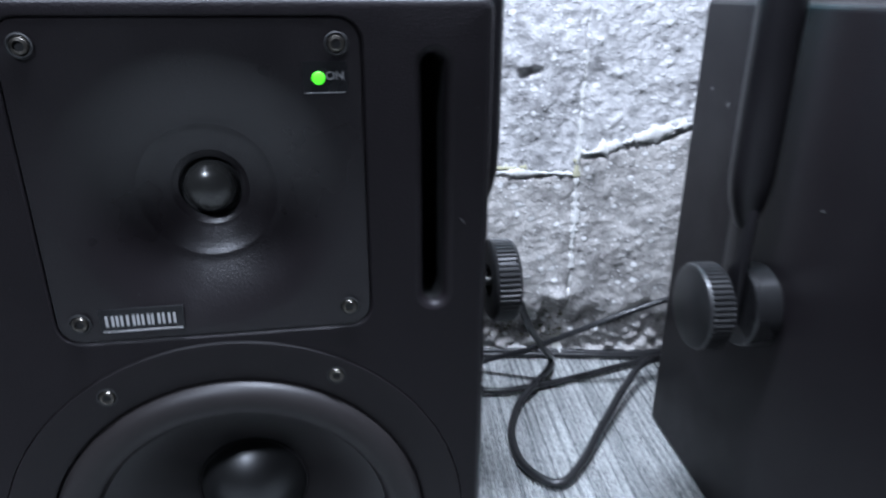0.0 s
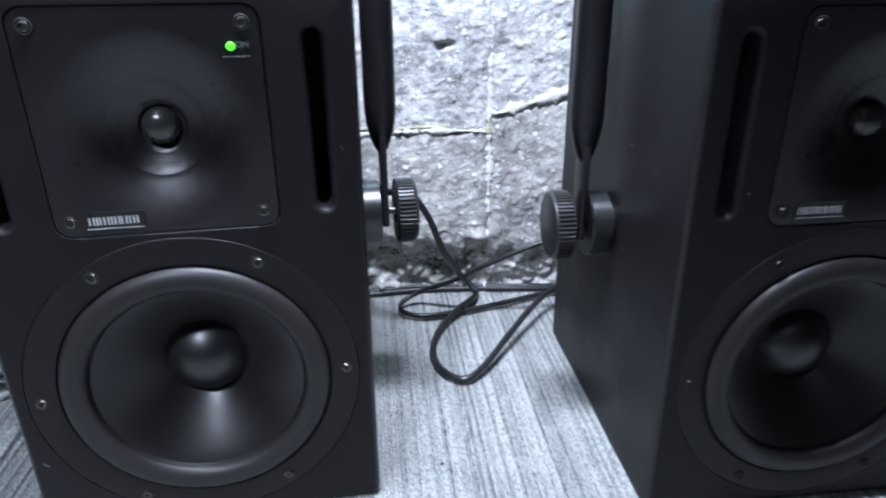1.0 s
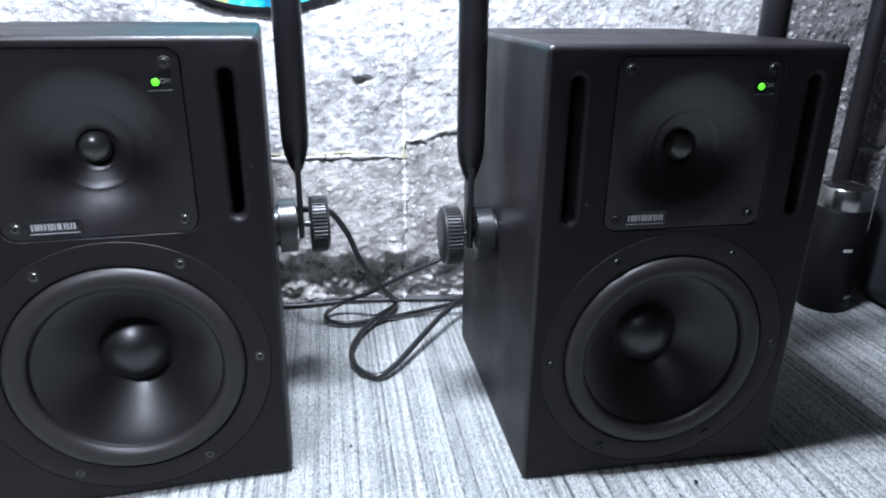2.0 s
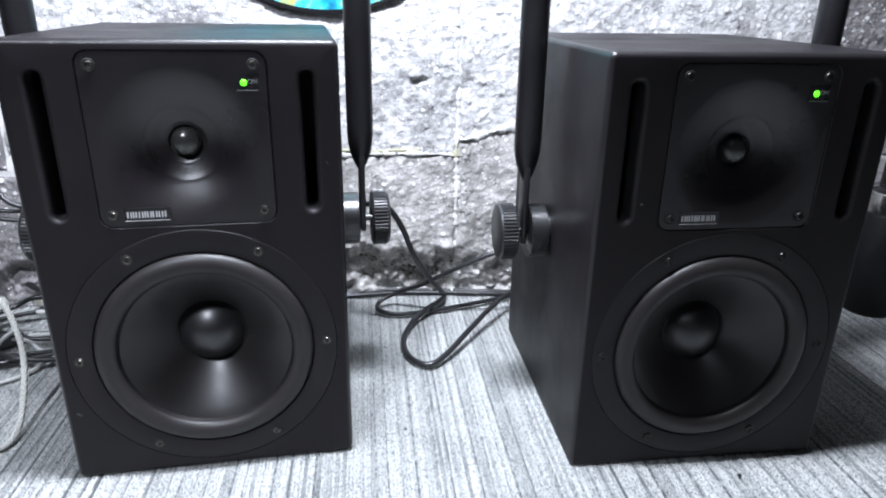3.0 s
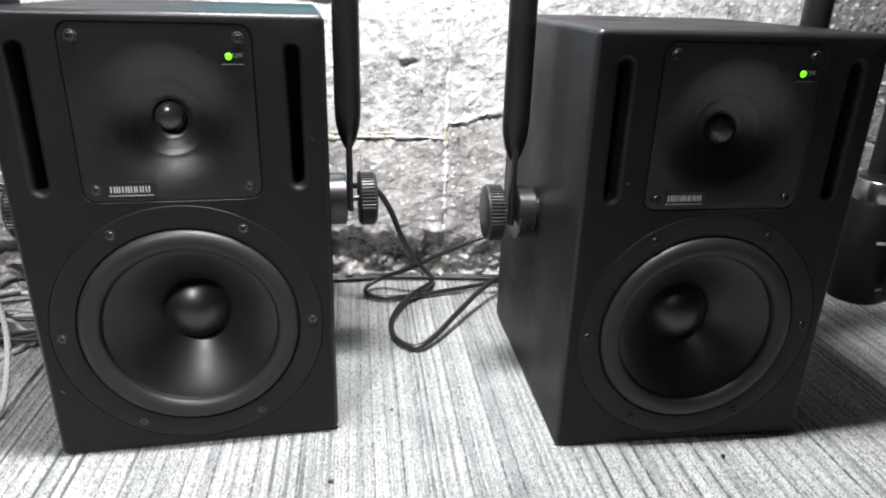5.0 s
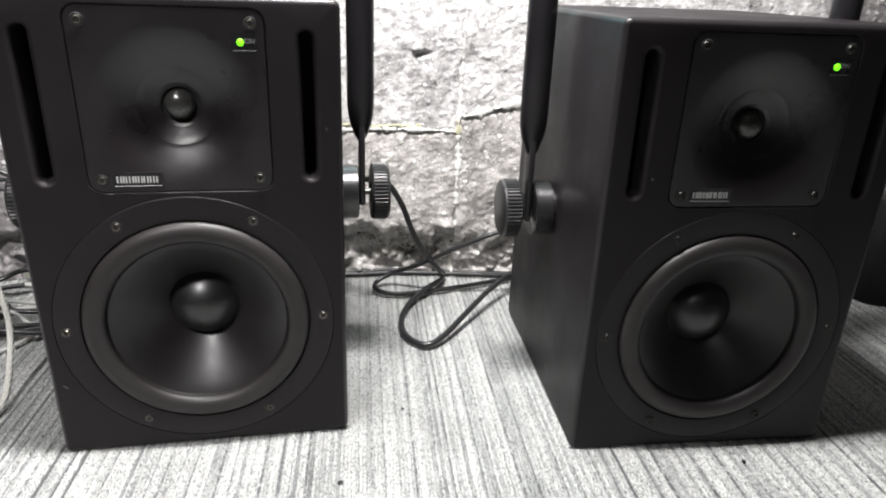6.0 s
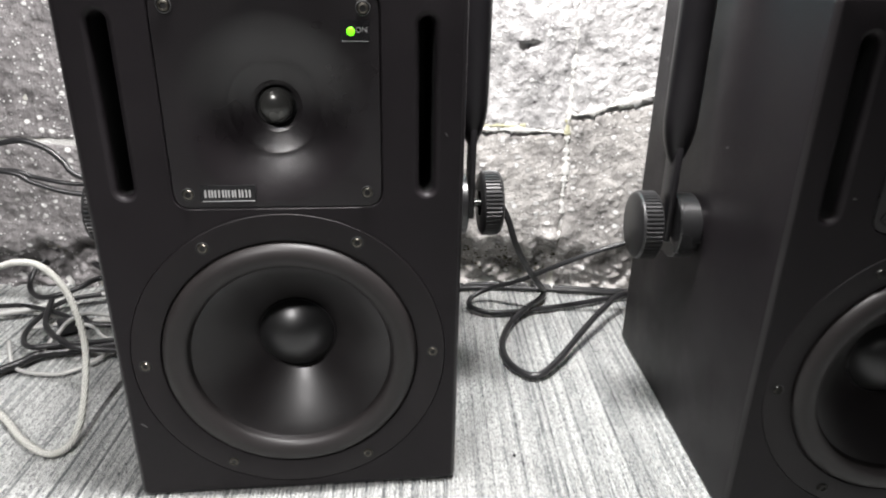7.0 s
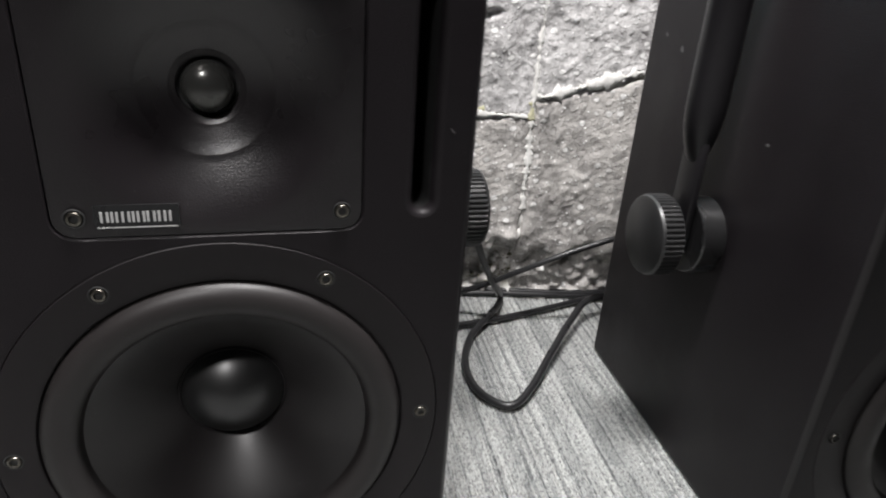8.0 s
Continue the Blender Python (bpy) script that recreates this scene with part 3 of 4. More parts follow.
def knob_mesh():
    """A flat round hand knob with a toothed rim, its axis along x, its inner face at x = 0."""
    bm = bmesh.new()
    steps, last = 200, None
    for x, r, depth in ((0, 0.012, 0), (0, 0.0275, 0), (0.0008, 0.0290, 0), (0.0014, 0.0296, 0.0), (0.0018, 0.0303, 0.0015), (0.0125, 0.0303, 0.0015), (0.0130, 0.0296, 0), (0.0146, 0.0288, 0), (0.0156, 0.0264, 0), (0.0158, 0.0, 0)):
        if r <= 0:
            bm.faces.new(last)
            break
        ring = []
        for k in range(steps):
            a = math.tau * k / steps
            rr = r - (depth if k % 4 in (1, 2) else 0)
            ring.append(bm.verts.new((x, rr * math.cos(a), rr * math.sin(a))))
        if last:
            bridge(bm, last, ring)
        last = ring
    bmesh.ops.recalc_face_normals(bm, faces=bm.faces)
    return bm


def along_x(profile, steps=40):
    """A body of revolution about the x axis, from rows of radius and x."""
    bm = turned(profile, steps)
    bmesh.ops.rotate(bm, verts=bm.verts, cent=(0, 0, 0), matrix=Matrix.Rotation(radians(-90), 3, "Z"))
    bmesh.ops.recalc_face_normals(bm, faces=bm.faces)
    return bm


PIVOT_Y, PIVOT_Z, ARM_X, ARM_TOP = 0.142, 0.199, 0.1532, 0.52


def yoke_tube():
    """A bent tube over the cabinet whose two ends are pinched to a point."""
    bm = bmesh.new()
    r, sides = 0.0138, 24
    line = []
    for z, s in ((0.2545, 0.22), (0.258, 0.40), (0.264, 0.58), (0.272, 0.78), (0.281, 0.92), (0.291, 0.985), (0.300, 1.0), (0.42, 1.0), (ARM_TOP - 0.06, 1.0)):
        line.append((Vector((ARM_X, PIVOT_Y, z)), Vector((1, 0, 0)), s))
    for k in range(1, 7):
        a = radians(15 * k)
        line.append((Vector((ARM_X - 0.06 * (1 - math.cos(a)), PIVOT_Y, ARM_TOP - 0.06 + 0.06 * math.sin(a))), Vector((math.cos(a), 0, math.sin(a))), 1.0))
    line += [(Vector((-p.x, p.y, p.z)), Vector((n.x, 0, -n.z)) * 1.0, s) for p, n, s in reversed(line)]
    last = None
    for p, n, s in line:
        n = Vector((abs(n.x), 0, n.z)) if p.x >= 0 else Vector((-abs(n.x), 0, abs(n.z)))
        ring = [bm.verts.new(p + r * s * math.cos(math.tau * k / sides) * n + r * (0.35 + 0.65 * s if s < 1 else 1) * math.sin(math.tau * k / sides) * Vector((0, 1 if p.x >= 0 else 1, 0))) for k in range(sides)]
        if p.x < 0:
            ring = [ring[(sides // 2 - k) % sides] for k in range(sides)]
            ring = [ring[(k) % sides] for k in range(sides)]
        if last:
            shift = min(range(sides), key=lambda q: (last[0].co - ring[q].co).length)
            flip = (last[1].co - ring[(shift + 1) % sides].co).length > (last[1].co - ring[(shift - 1) % sides].co).length
            ring = [ring[(shift - k if flip else shift + k) % sides] for k in range(sides)]
            bridge(bm, last, ring)
        else:
            bm.faces.new(ring)
        last = ring
    bm.faces.new(last)
    bmesh.ops.recalc_face_normals(bm, faces=bm.faces)
    return bm


def letters(text, size, material, parent, name, at):
    data = bpy.data.curves.new(name, "FONT")
    data.body, data.size, data.extrude = text, size, 0.00008
    data.align_x, data.align_y = "CENTER", "CENTER"
    temp = bpy.data.objects.new(name, data)
    mesh = bpy.data.meshes.new_from_object(temp)
    bpy.data.objects.remove(temp)
    mesh.materials.clear()
    mesh.materials.append(material)
    ob = new(name, mesh)
    ob.parent = parent
    ob.matrix_basis = at
    return ob


def studio_monitor():
    """Front at y = 0, foot at z = 0, x from the middle."""
    top = tagged(new("studio_monitor"), "", "speaker", "pair of studio monitors")
    body = part("cabinet", cabinet(), BLACK_PAINT, top)
    # paint polished by handling along the outer edges
    body.data.materials.append(EDGE_PAINT)
    for face in body.data.polygons:
        at = face.center
        rim = abs(at.x) > WIDE / 2 - 0.0066 or at.z < 0.0066 or at.z > TALL - 0.0066
        if rim and max(abs(c) for c in face.normal) < 0.985:
            face.material_index = 1
    for at in PORTS:
        lip, throat = port(at)
        lip_ob = part("port_lip", lip, LIP, top, "rounded lip of a tall reflex slot")
        part("port_throat", throat, PORT, lip_ob)
    plate = part("waveguide_plate", waveguide_plate(), PLATE, top, "square black plate with a shallow round horn")
    part("tweeter_surround", turned([(0.0143, 0.0200), (0.0140, 0.0226), (0.0130, 0.0230), (0.0120, 0.0217), (0.0116, 0.0199)], 48, None, *TWEETER), PORT, plate)
    part("tweeter_dome", turned(dome_profile(0.0118, 0.0199, 0.0088), 48, None, *TWEETER), DOME, plate, "small grey metal tweeter dome")
    # woofer
    part("woofer_frame", turned([(0.1165, 0.0040), (0.1165, 0.0004), (0.1158, -0.0003), (0.0968, -0.0003), (0.0958, 0.0003), (0.0952, 0.0022), (0.0940, 0.0026)], 96, None, *WOOFER), RING, top, "flat black woofer mounting ring")
    roll = [(0.0950, 0.0022)] + [(0.0850 + 0.0096 * math.cos(radians(180 * k / 16)), 0.0020 - 0.0078 * math.sin(radians(180 * k / 16))) for k in range(17)] + [(0.0746, 0.0040)]
    part("surround", turned(roll, 96, None, *WOOFER), RUBBER, top, "dark grey rubber roll surround")
    cone = [(0.0756 - 0.0452 * k / 10, 0.0034 + 0.0376 * (k / 10) ** 1.16) for k in range(11)]
    part("cone", turned(cone, 96, None, *WOOFER), CONE, top, "black satin woofer cone")
    bulge = [(0.0300 * math.sin(radians(58 * (1 - k / 14))) / math.sin(radians(58)), 0.0400 - 0.0175 * (math.cos(radians(58 * (1 - k / 14))) - math.cos(radians(58))) / (1 - math.cos(radians(58)))) for k in range(14)]
    cap = part("dust_cap", turned(bulge + [(0, 0.0225)], 64, None, *WOOFER), CAP, top, "glossy black domed dust cap")
    part("glue_bead", turned([(0.0318, 0.0404), (0.0314, 0.0391), (0.0306, 0.0386), (0.0299, 0.0394), (0.0298, 0.0404)], 64, None, *WOOFER), EDGE_PAINT, cap)
    # screws
    spots = [(PLATE_AT[0] + sx * 0.0600, PLATE_AT[1] + sz * 0.0600) for sx in (-1, 1) for sz in (-1, 1)]
    spots += [(WOOFER[0] + 0.107 * math.cos(radians(60 * k + 1)), WOOFER[1] + 0.107 * math.sin(radians(60 * k + 1))) for k in range(6)]
    for x, z in spots:
        ob = tagged(new("screw", SCREW), "small bare steel socket screw")
        ob.parent = top
        ob.location = (x, -0.0003, z)
        pocket = new("screw_pocket", SCREW_POCKET)
        pocket.parent = ob
    # power light and maker's label
    sign = part("power_label", box(bmesh.new(), 0.0455, 0.0640, -0.0001, 0.0006, 0.3555, 0.3690), LABEL, top, "small black label beside the green light")
    part("led", turned([(0.0027, 0.0)] + dome_profile(0.0027, -0.0003, 0.0007, 6), 24, None, 0.0520, 0.3622), GREEN, sign, "lit green power light")
    letters("ON", 0.0049, FAINT_PRINT, sign, "lettering", pose(0.0588, -0.0002, 0.3630, 90))
    part("underline", box(bmesh.new(), 0.0465, 0.0630, -0.0003, -0.0001, 0.3560, 0.3564), FAINT_PRINT, sign)
    badge = part("maker_label", box(bmesh.new(), -0.0520, -0.0155, -0.0001, 0.0006, 0.2500, 0.2620), LABEL, top, "small black maker's label with pale marks")
    for k, wide in enumerate((0.0037, 0.0031, 0.0037, 0.0031, 0.0028, 0.0031, 0.0034)):
        x, z0, z1, t = -0.0494 + 0.0045 * k, 0.2536, 0.2588, 0.0011
        mark = bmesh.new()
        for x0 in (x, x + wide - t):
            box(mark, x0, x0 + t, -0.0003, -0.0001, z0, z1)
        part("mark", mark, PRINT, badge)
    part("underline", box(bmesh.new(), -0.0510, -0.0165, -0.0003, -0.0001, 0.2508, 0.2513), PRINT, badge)
    # yoke with two hand knobs
    yoke = part("mounting_yoke", yoke_tube(), TUBE, top, "bent black tube yoke with pinched ends")
    for side in (-1, 1):
        flip = Matrix.Diagonal((side, 1, 1, 1))
        here = Matrix.Translation((side * (WIDE / 2 - 0.0025), PIVOT_Y, PIVOT_Z)) @ (Matrix.Rotation(math.pi, 4, "Z") if side < 0 else Matrix.Identity(4))
        part("spacer", along_x([(0, -0.001), (0.0215, -0.001), (0.0215, 0.0060), (0.0276, 0.0060), (0.0285, 0.0068), (0.0285, 0.0232), (0.0276, 0.0242), (0, 0.0242)]), SPACER, yoke, "thick round black spacer", here)
        strap = bmesh.new()
        box(strap, 0.0258, 0.0316, -0.0120, 0.0120, -0.012, 0.0720, 0.0015)
        part("strap", strap, TUBE, yoke, "flat black strap", here)
        part("bolt", along_x([(0, 0.0235), (0.0034, 0.0235), (0.0034, 0.0430), (0, 0.0430)], 16), BOLT, yoke, "bare steel bolt", here)
        part("knob", knob_mesh(), KNOB, yoke, "toothed dark grey plastic hand knob", here @ Matrix.Translation((0.0380, 0, 0)) @ Matrix.Diagonal((1.22, 1, 1, 1)))
    return top


monitor = studio_monitor()
monitor.matrix_basis = pose(0.1239, 0.0094, 0, 0, -0.38, 4.6)
tagged(monitor, "black studio monitor with lit green light, turned slightly inward on carpet")
other = copy_thing(monitor, pose(0.5908, -0.0215, 0, 0, -0.55, 0.4))
tagged(other, "black studio monitor with lit green light, squared to the stone wall")
# the right monitor's screws get the colour of unlit steel
for piece in other.children:
    if piece.data == SCREW:
        piece.data = SHADED_SCREW
        tagged(piece, "small steel socket screw in a darker, shaded colour")


def scuff(parent, at, size, turn, face):
    """A small pale chip in the paint, on the front, the top edge or a side."""
    bm = bmesh.new()
    rng = random.Random(int(at[2] * 1e4))
    ring = [(size[0] * (0.7 + 0.5 * rng.random()) * math.cos(math.tau * k / 9), size[1] * (0.7 + 0.5 * rng.random()) * math.sin(math.tau * k / 9)) for k in range(9)]
    a = [bm.verts.new((u, 0, v)) for u, v in ring]
    b = [bm.verts.new((u * 0.9, -0.0002, v * 0.9)) for u, v in ring]
    bridge(bm, a, b)
    bm.faces.new(b)
    bmesh.ops.recalc_face_normals(bm, faces=bm.faces)
    part("scuff", bm, CHIP, parent, "", pose(*at, 0, turn, face))


scuff(monitor, (0.1145, -0.0001, 0.2960), (0.0022, 0.0004), 50, 0)
scuff(monitor, (-0.1160, -0.0001, 0.0700), (0.0035, 0.0007), 40, 0)
scuff(monitor, (0.1195, 0.0014, 0.3905), (0.0022, 0.0012), 20, 0)
scuff(other, (-WIDE / 2, 0.1040, 0.2780), (0.0022, 0.0010), -15, -90)
scuff(other, (-WIDE / 2, 0.2612, 0.3285), (0.0026, 0.0016), 30, -90)
scuff(other, (-WIDE / 2, 0.2331, 0.3202), (0.0020, 0.0026), -20, -90)
scuff(other, (-0.1190, 0.0014, 0.3900), (0.0030, 0.0014), -20, 0)
scuff(other, (-0.0870, -0.0001, 0.2700), (0.0014, 0.0010), 10, 0)

# ---------------------------------------------------------------- cables
def cable(points, radius, material, label, group, name="cable"):
    return thing(name, cable_mesh(points, radius), material, label, "cable", group)


BETWEEN = "cables between the monitors"
cable([(0.190, 0.303, 0.165), (0.235, 0.312, 0.172), (0.262, 0.285, 0.179), (0.280, 0.270, 0.182), (0.297, 0.272, 0.176), (0.315, 0.274, 0.148), (0.330, 0.285, 0.108), (0.352, 0.315, 0.064), (0.376, 0.350, 0.024), (0.384, 0.372, 0.009),
       (0.377, 0.348, 0.010), (0.352, 0.312, 0.013), (0.330, 0.286, 0.006), (0.315, 0.240, 0.005), (0.318, 0.196, 0.005), (0.341, 0.170, 0.006), (0.366, 0.188, 0.010), (0.402, 0.236, 0.018), (0.440, 0.285, 0.026), (0.478, 0.325, 0.028), (0.540, 0.345, 0.020)],
      0.0038, CABLE, "black mains cable looped loosely on the carpet", BETWEEN)
cable([(0.560, 0.310, 0.110), (0.500, 0.305, 0.115), (0.438, 0.303, 0.098), (0.387, 0.312, 0.072), (0.345, 0.332, 0.042), (0.308, 0.352, 0.020), (0.285, 0.346, 0.009), (0.284, 0.325, 0.007),
       (0.309, 0.312, 0.006), (0.350, 0.318, 0.006), (0.393, 0.330, 0.006), (0.440, 0.346, 0.006), (0.500, 0.366, 0.006), (0.560, 0.372, 0.006)],
      0.0032, CABLE, "black audio cable rising from the carpet", BETWEEN)
for k, (dy, dz) in enumerate(((0.0, 0.004), (-0.007, 0.004), (-0.0035, 0.0065))):
    cable([(-0.05, 0.372 + dy, dz), (0.10, 0.384 + dy, dz), (0.243, 0.390 + dy, dz), (0.312, 0.394 + dy + 0.002 * k, dz), (0.383, 0.393 + dy, dz), (0.488, 0.385 + dy - 0.002 * k, dz), (0.60, 0.384 + dy, dz), (0.74, 0.380 + dy, dz)],
          0.0034, CABLE, "black cable laid along the foot of the wall", BETWEEN)

HEAP = "cables beside the monitor"
cable([(-0.300, 0.130, 0.105), (-0.235, 0.150, 0.112), (-0.174, 0.150, 0.134), (-0.157, 0.150, 0.1385), (-0.137, 0.149, 0.136), (-0.119, 0.146, 0.119), (-0.107, 0.140, 0.094), (-0.099, 0.130, 0.064), (-0.094, 0.110, 0.036), (-0.088, 0.078, 0.012), (-0.088, 0.052, 0.0055), (-0.102, 0.044, 0.005), (-0.132, 0.062, 0.005), (-0.173, 0.099, 0.005), (-0.260, 0.170, 0.005)],
      0.0032, BRAID, "white braided cable standing in a wide loop", HEAP)
cable([(-0.640, 0.300, 0.004), (-0.520, 0.300, 0.050), (-0.420, 0.300, 0.140), (-0.300, 0.300, 0.200), (-0.243, 0.300, 0.214), (-0.218, 0.300, 0.217), (-0.195, 0.300, 0.209), (-0.179, 0.298, 0.196), (-0.160, 0.296, 0.178), (-0.100, 0.318, 0.155), (-0.030, 0.315, 0.145), (0.030, 0.290, 0.140)], 0.0034, CABLE, "black cable arching past the wall", HEAP)
cable([(-0.700, 0.310, 0.003), (-0.560, 0.310, 0.120), (-0.420, 0.310, 0.180), (-0.250, 0.300, 0.184), (-0.214, 0.300, 0.176), (-0.172, 0.300, 0.169), (-0.100, 0.318, 0.162), (-0.030, 0.315, 0.155), (0.040, 0.290, 0.150)], 0.0026, CABLE, "thin black cable strung past the wall", HEAP)
cable([(-0.720, 0.290, 0.004), (-0.580, 0.290, 0.130), (-0.420, 0.297, 0.190), (-0.252, 0.296, 0.184), (-0.215, 0.296, 0.171), (-0.174, 0.297, 0.159), (-0.100, 0.312, 0.150), (-0.030, 0.308, 0.140), (0.050, 0.290, 0.130)], 0.0030, CABLE, "black cable strung past the wall", HEAP)
cable([(-0.420, 0.230, 0.010), (-0.285, 0.285, 0.010), (-0.250, 0.298, 0.011), (-0.217, 0.322, 0.013), (-0.188, 0.336, 0.012), (-0.100, 0.350, 0.008)], 0.0036, GREY_CABLE, "pale grey cable lying in a heap", HEAP)
cable([(-0.420, 0.250, 0.005), (-0.280, 0.300, 0.005), (-0.225, 0.292, 0.005), (-0.180, 0.282, 0.005), (-0.110, 0.290, 0.005)], 0.0028, GREY_CABLE, "thin grey cable lying in a heap", HEAP)
cable([(-0.340, 0.060, 0.006), (-0.250, 0.135, 0.006), (-0.205, 0.180, 0.007), (-0.190, 0.200, 0.008), (-0.160, 0.209, 0.008), (-0.120, 0.225, 0.007), (-0.060, 0.250, 0.006)], 0.0047, CABLE, "thick black cable lying on the carpet", HEAP)
cable([(-0.120, 0.330, 0.020), (-0.200, 0.380, 0.030), (-0.230, 0.392, 0.040), (-0.262, 0.392, 0.042), (-0.282, 0.380, 0.030), (-0.285, 0.360, 0.014), (-0.265, 0.335, 0.010), (-0.240, 0.325, 0.014), (-0.212, 0.338, 0.020), (-0.190, 0.365, 0.022), (-0.120, 0.375, 0.014)], 0.0034, CABLE, "black cable coiled loosely by the wall", HEAP)
cable([(-0.180, 0.330, 0.016), (-0.216, 0.310, 0.016), (-0.226, 0.264, 0.014), (-0.219, 0.226, 0.014), (-0.198, 0.200, 0.017), (-0.168, 0.206, 0.017), (-0.110, 0.230, 0.010)], 0.0030, CABLE, "black cable looped over the heap", HEAP)
cable([(-0.240, 0.230, 0.006), (-0.205, 0.180, 0.004), (-0.163, 0.168, 0.004), (-0.143, 0.175, 0.004), (-0.128, 0.193, 0.005), (-0.110, 0.225, 0.006), (-0.060, 0.260, 0.006)], 0.0022, GREY_CABLE, "thin pale cable curled on the carpet", HEAP)
cable([(-0.225, 0.300, 0.022), (-0.209, 0.255, 0.020), (-0.191, 0.228, 0.020), (-0.169, 0.208, 0.022), (-0.145, 0.196, 0.020), (-0.100, 0.205, 0.012), (-0.050, 0.230, 0.008)], 0.0034, CABLE, "black cable looped over the heap", HEAP)
cable([(-0.184, 0.200, 0.014), (-0.180, 0.224, 0.020), (-0.178, 0.239, 0.024), (-0.176, 0.261, 0.022), (-0.170, 0.279, 0.016), (-0.150, 0.290, 0.008), (-0.090, 0.300, 0.005)], 0.0024, GREY_CABLE, "thin pale cable curled in the heap", HEAP)
cable([(-0.230, 0.250, 0.010), (-0.200, 0.258, 0.012), (-0.169, 0.259, 0.012), (-0.154, 0.253, 0.010), (-0.132, 0.237, 0.006), (-0.080, 0.225, 0.005)], 0.0024, GREY_CABLE, "thin pale cable curled in the heap", HEAP)
cable([(-0.430, 0.290, 0.008), (-0.289, 0.302, 0.012), (-0.262, 0.300, 0.014), (-0.224, 0.289, 0.014), (-0.187, 0.268, 0.016), (-0.150, 0.262, 0.010), (-0.090, 0.275, 0.006)], 0.0030, CABLE, "black cable lying in the heap", HEAP)
thing("cable_plug", box(bmesh.new(), -0.016, 0.016, -0.010, 0.010, 0, 0.016, 0.004, 3), CABLE, "black moulded plug lying among cables", "plug", at=pose(-0.185, 0.265, 0.001, 0, 0, 38))

for x, y, size in ((0.2460, -0.0550, 0.0026), (0.3060, 0.0505, 0.0019), (0.6260, -0.0500, 0.0022)):
    bm = bmesh.new()
    bmesh.ops.create_icosphere(bm, subdivisions=2, radius=size)
    for v in bm.verts:
        v.co *= 1 + 0.5 * noise.noise(v.co * 400 + Vector((x, y, 0)) * 50)
        v.co.z *= 0.45
    thing("crumb", bm, CABLE, "tiny dark crumb lying on the striped carpet", "crumb", "crumbs on the carpet", pose(x, y, 0.0006))

# ---------------------------------------------------------------- disc on the wall
DISC_R = 0.215
disc = tagged(new("wall_disc"), "round teal marbled disc with black rim on stone wall", "wall decoration")
disc.matrix_basis = pose(0.2200, 0.3955, 0.405 + DISC_R, -3.1)
part("face", turned([(0, -0.003), (DISC_R - 0.005, -0.003), (DISC_R - 0.005, 0.006), (0, 0.006)], 96), MARBLED, disc)
part("rim", turned([(DISC_R - 0.0055, -0.0045), (DISC_R, -0.004), (DISC_R, 0.007), (DISC_R - 0.0055, 0.007), (DISC_R - 0.0055, -0.0045)], 96), TUBE, disc, "thin black rim")


# ---------------------------------------------------------------- flask and case
def upright(profile, steps=48):
    bm = turned(profile, steps)
    bmesh.ops.rotate(bm, verts=bm.verts, cent=(0, 0, 0), matrix=Matrix.Rotation(radians(90), 3, "X"))
    bmesh.ops.recalc_face_normals(bm, faces=bm.faces)
    return bm


flask = tagged(new("flask"), "short black flask with a bright steel collar, standing on the carpet", "flask")
flask.matrix_basis = pose(1.026, 0.300, 0)
part("body", upright([(0, 0), (0.034, 0), (0.0365, 0.003), (0.0365, 0.150), (0.0345, 0.155), (0, 0.155)]), FLASK, flask)
part("collar", upright([(0, 0.1548), (0.0350, 0.1548), (0.0355, 0.157), (0.0350, 0.182), (0.0335, 0.1845), (0.0310, 0.1845), (0.0305, 0.181), (0, 0.181)]), POLISHED, flask, "bright steel collar")
part("lid", upright([(0.0302, 0.1812), (0.0300, 0.1835), (0.027, 0.1850), (0.014, 0.1862), (0, 0.1865)]), TUBE, flask, "low flat black lid")
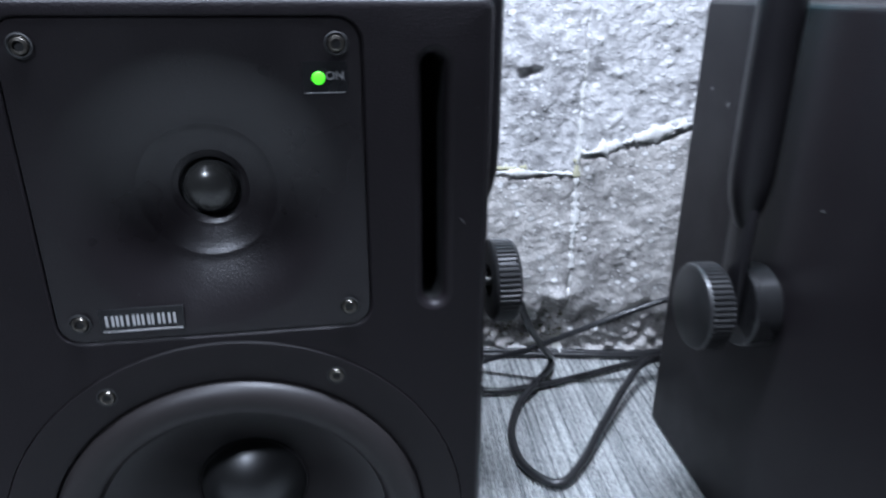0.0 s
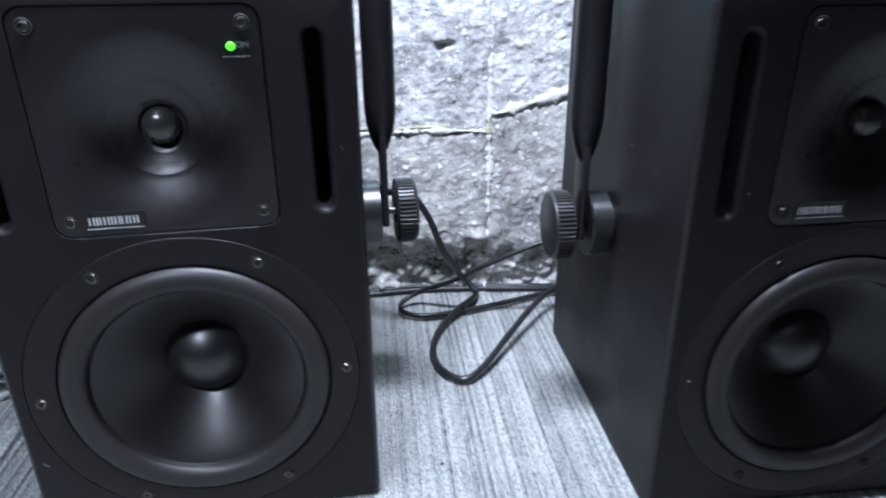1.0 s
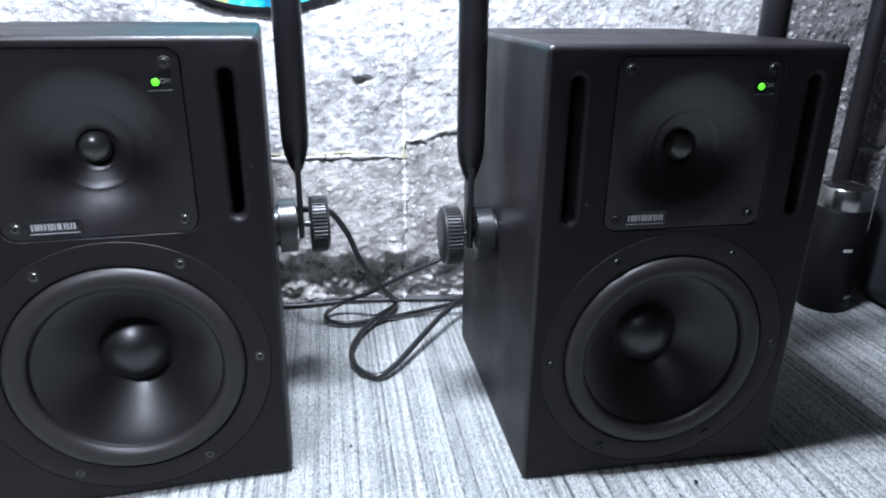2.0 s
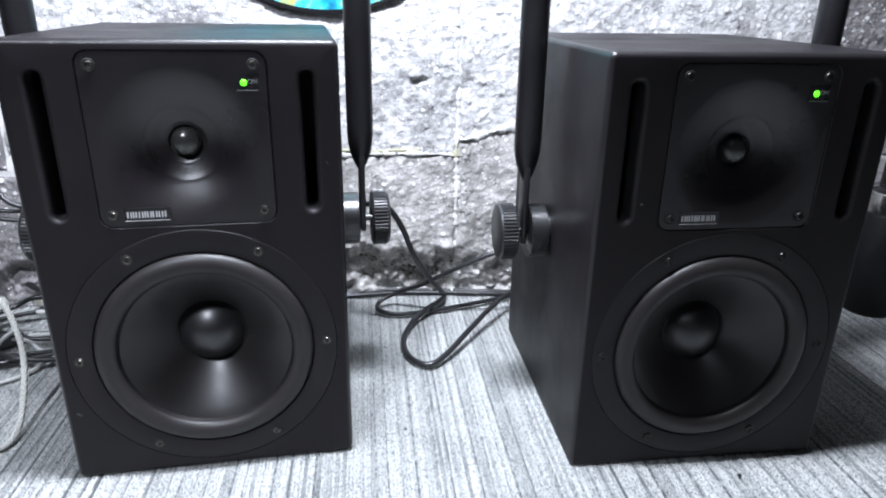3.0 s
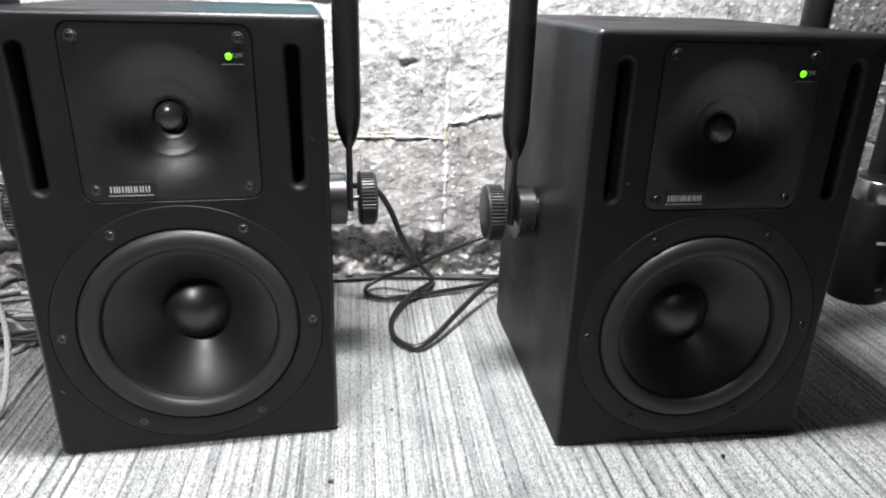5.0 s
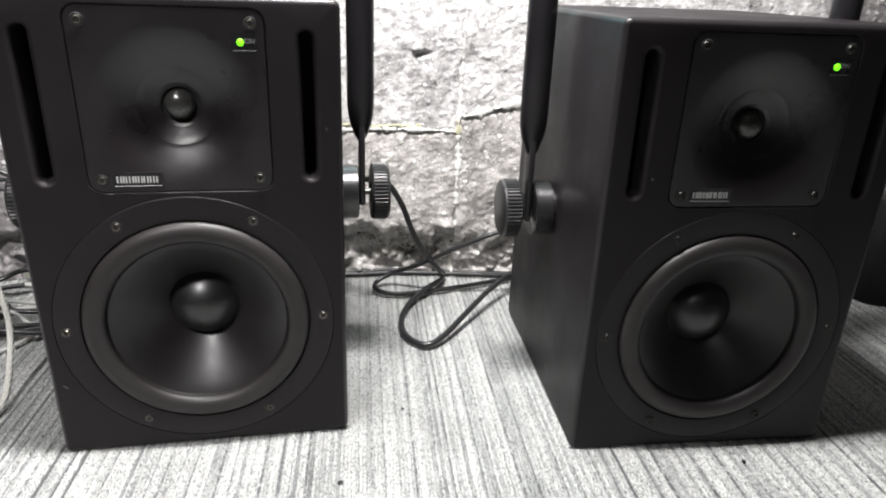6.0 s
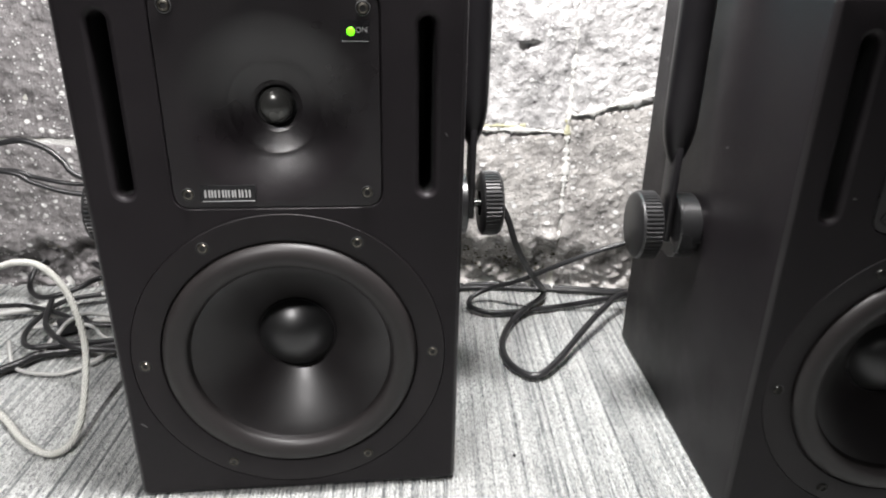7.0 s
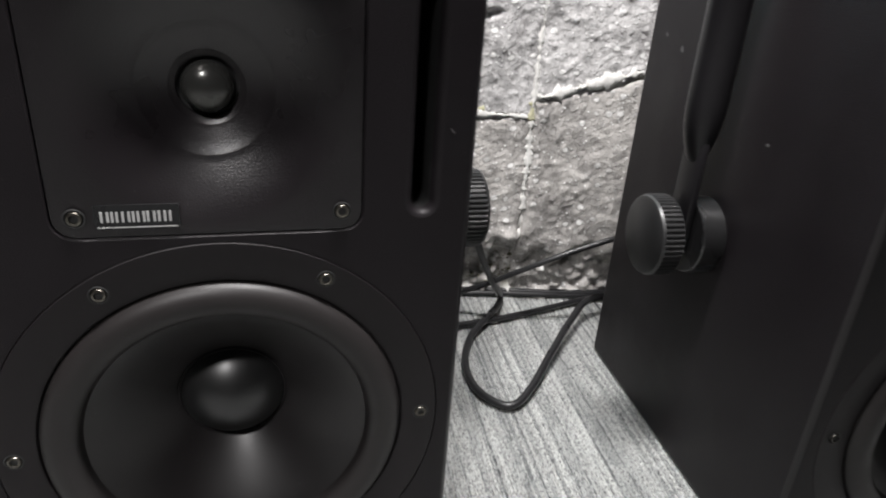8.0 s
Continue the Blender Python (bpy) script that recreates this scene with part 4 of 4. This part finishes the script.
for z, a, w in ((0.022, -68, 14), (0.096, -100, 10)):
    bm = bmesh.new()
    rows = [[bm.verts.new((0.0369 * math.cos(radians(a + w * (k / 6 - 0.5) * 2)), 0.0369 * math.sin(radians(a + w * (k / 6 - 0.5) * 2)), z + dz)) for k in range(7)] for dz in (0, 0.0045)]
    for k in range(6):
        bm.faces.new((rows[0][k], rows[0][k + 1], rows[1][k + 1], rows[1][k]))
    part("printed_bar", bm, PRINT, flask)

case = tagged(new("equipment_case"), "low black cloth-covered equipment case near the stone wall", "case")
case.matrix_basis = pose(1.30, 0.20, 0)
part("body", box(bmesh.new(), -0.21, 0.23, -0.12, 0.13, 0.004, 0.27, 0.03, 4), CASE, case)
part("lid", box(bmesh.new(), -0.205, 0.225, -0.115, 0.125, 0.272, 0.34, 0.025, 4), CASE, case)
part("handle", cable_mesh([(-0.07, 0.0, 0.335), (-0.06, 0.0, 0.362), (0.0, 0.0, 0.370), (0.06, 0.0, 0.362), (0.07, 0.0, 0.335)], 0.007), TUBE, case)

stand = tagged(new("stand"), "black tube stand against the stone wall", "stand")
stand.matrix_basis = pose(1.062, 0.3555, 0)
part("pole", upright([(0, 0), (0.0135, 0), (0.0135, 0.96), (0.0125, 0.965), (0, 0.965)], 24), TUBE, stand)
part("foot", upright([(0, 0), (0.018, 0), (0.018, 0.012), (0.0136, 0.016), (0.0134, 0.016)], 24), CABLE, stand, "black rubber foot")

# ---------------------------------------------------------------- lamp housing
light = tagged(new("pendant_light"), "plain white pendant light housing on a stem", "pendant light")
light.matrix_basis = pose(0.255, -0.026, 1.20)
part("housing", box(bmesh.new(), -0.20, 0.20, -0.13, 0.13, -0.08, -0.001, 0.01), LAMP_GLASS, light)
part("stem", upright([(0, 0), (0.008, 0), (0.008, HIGH - 1.20), (0, HIGH - 1.20)], 16), LAMP_GLASS, light)
# made-up housing around the added front lamp, out of view
spot = tagged(new("added_spot_housing"), "small white square housing added around the unseen front lamp", "ceiling light")
spot.matrix_basis = pose(-0.42, -1.40, HIGH)
part("housing", box(bmesh.new(), -0.12, 0.12, -0.12, 0.12, -0.235, -0.001, 0.01), LAMP_GLASS, spot)
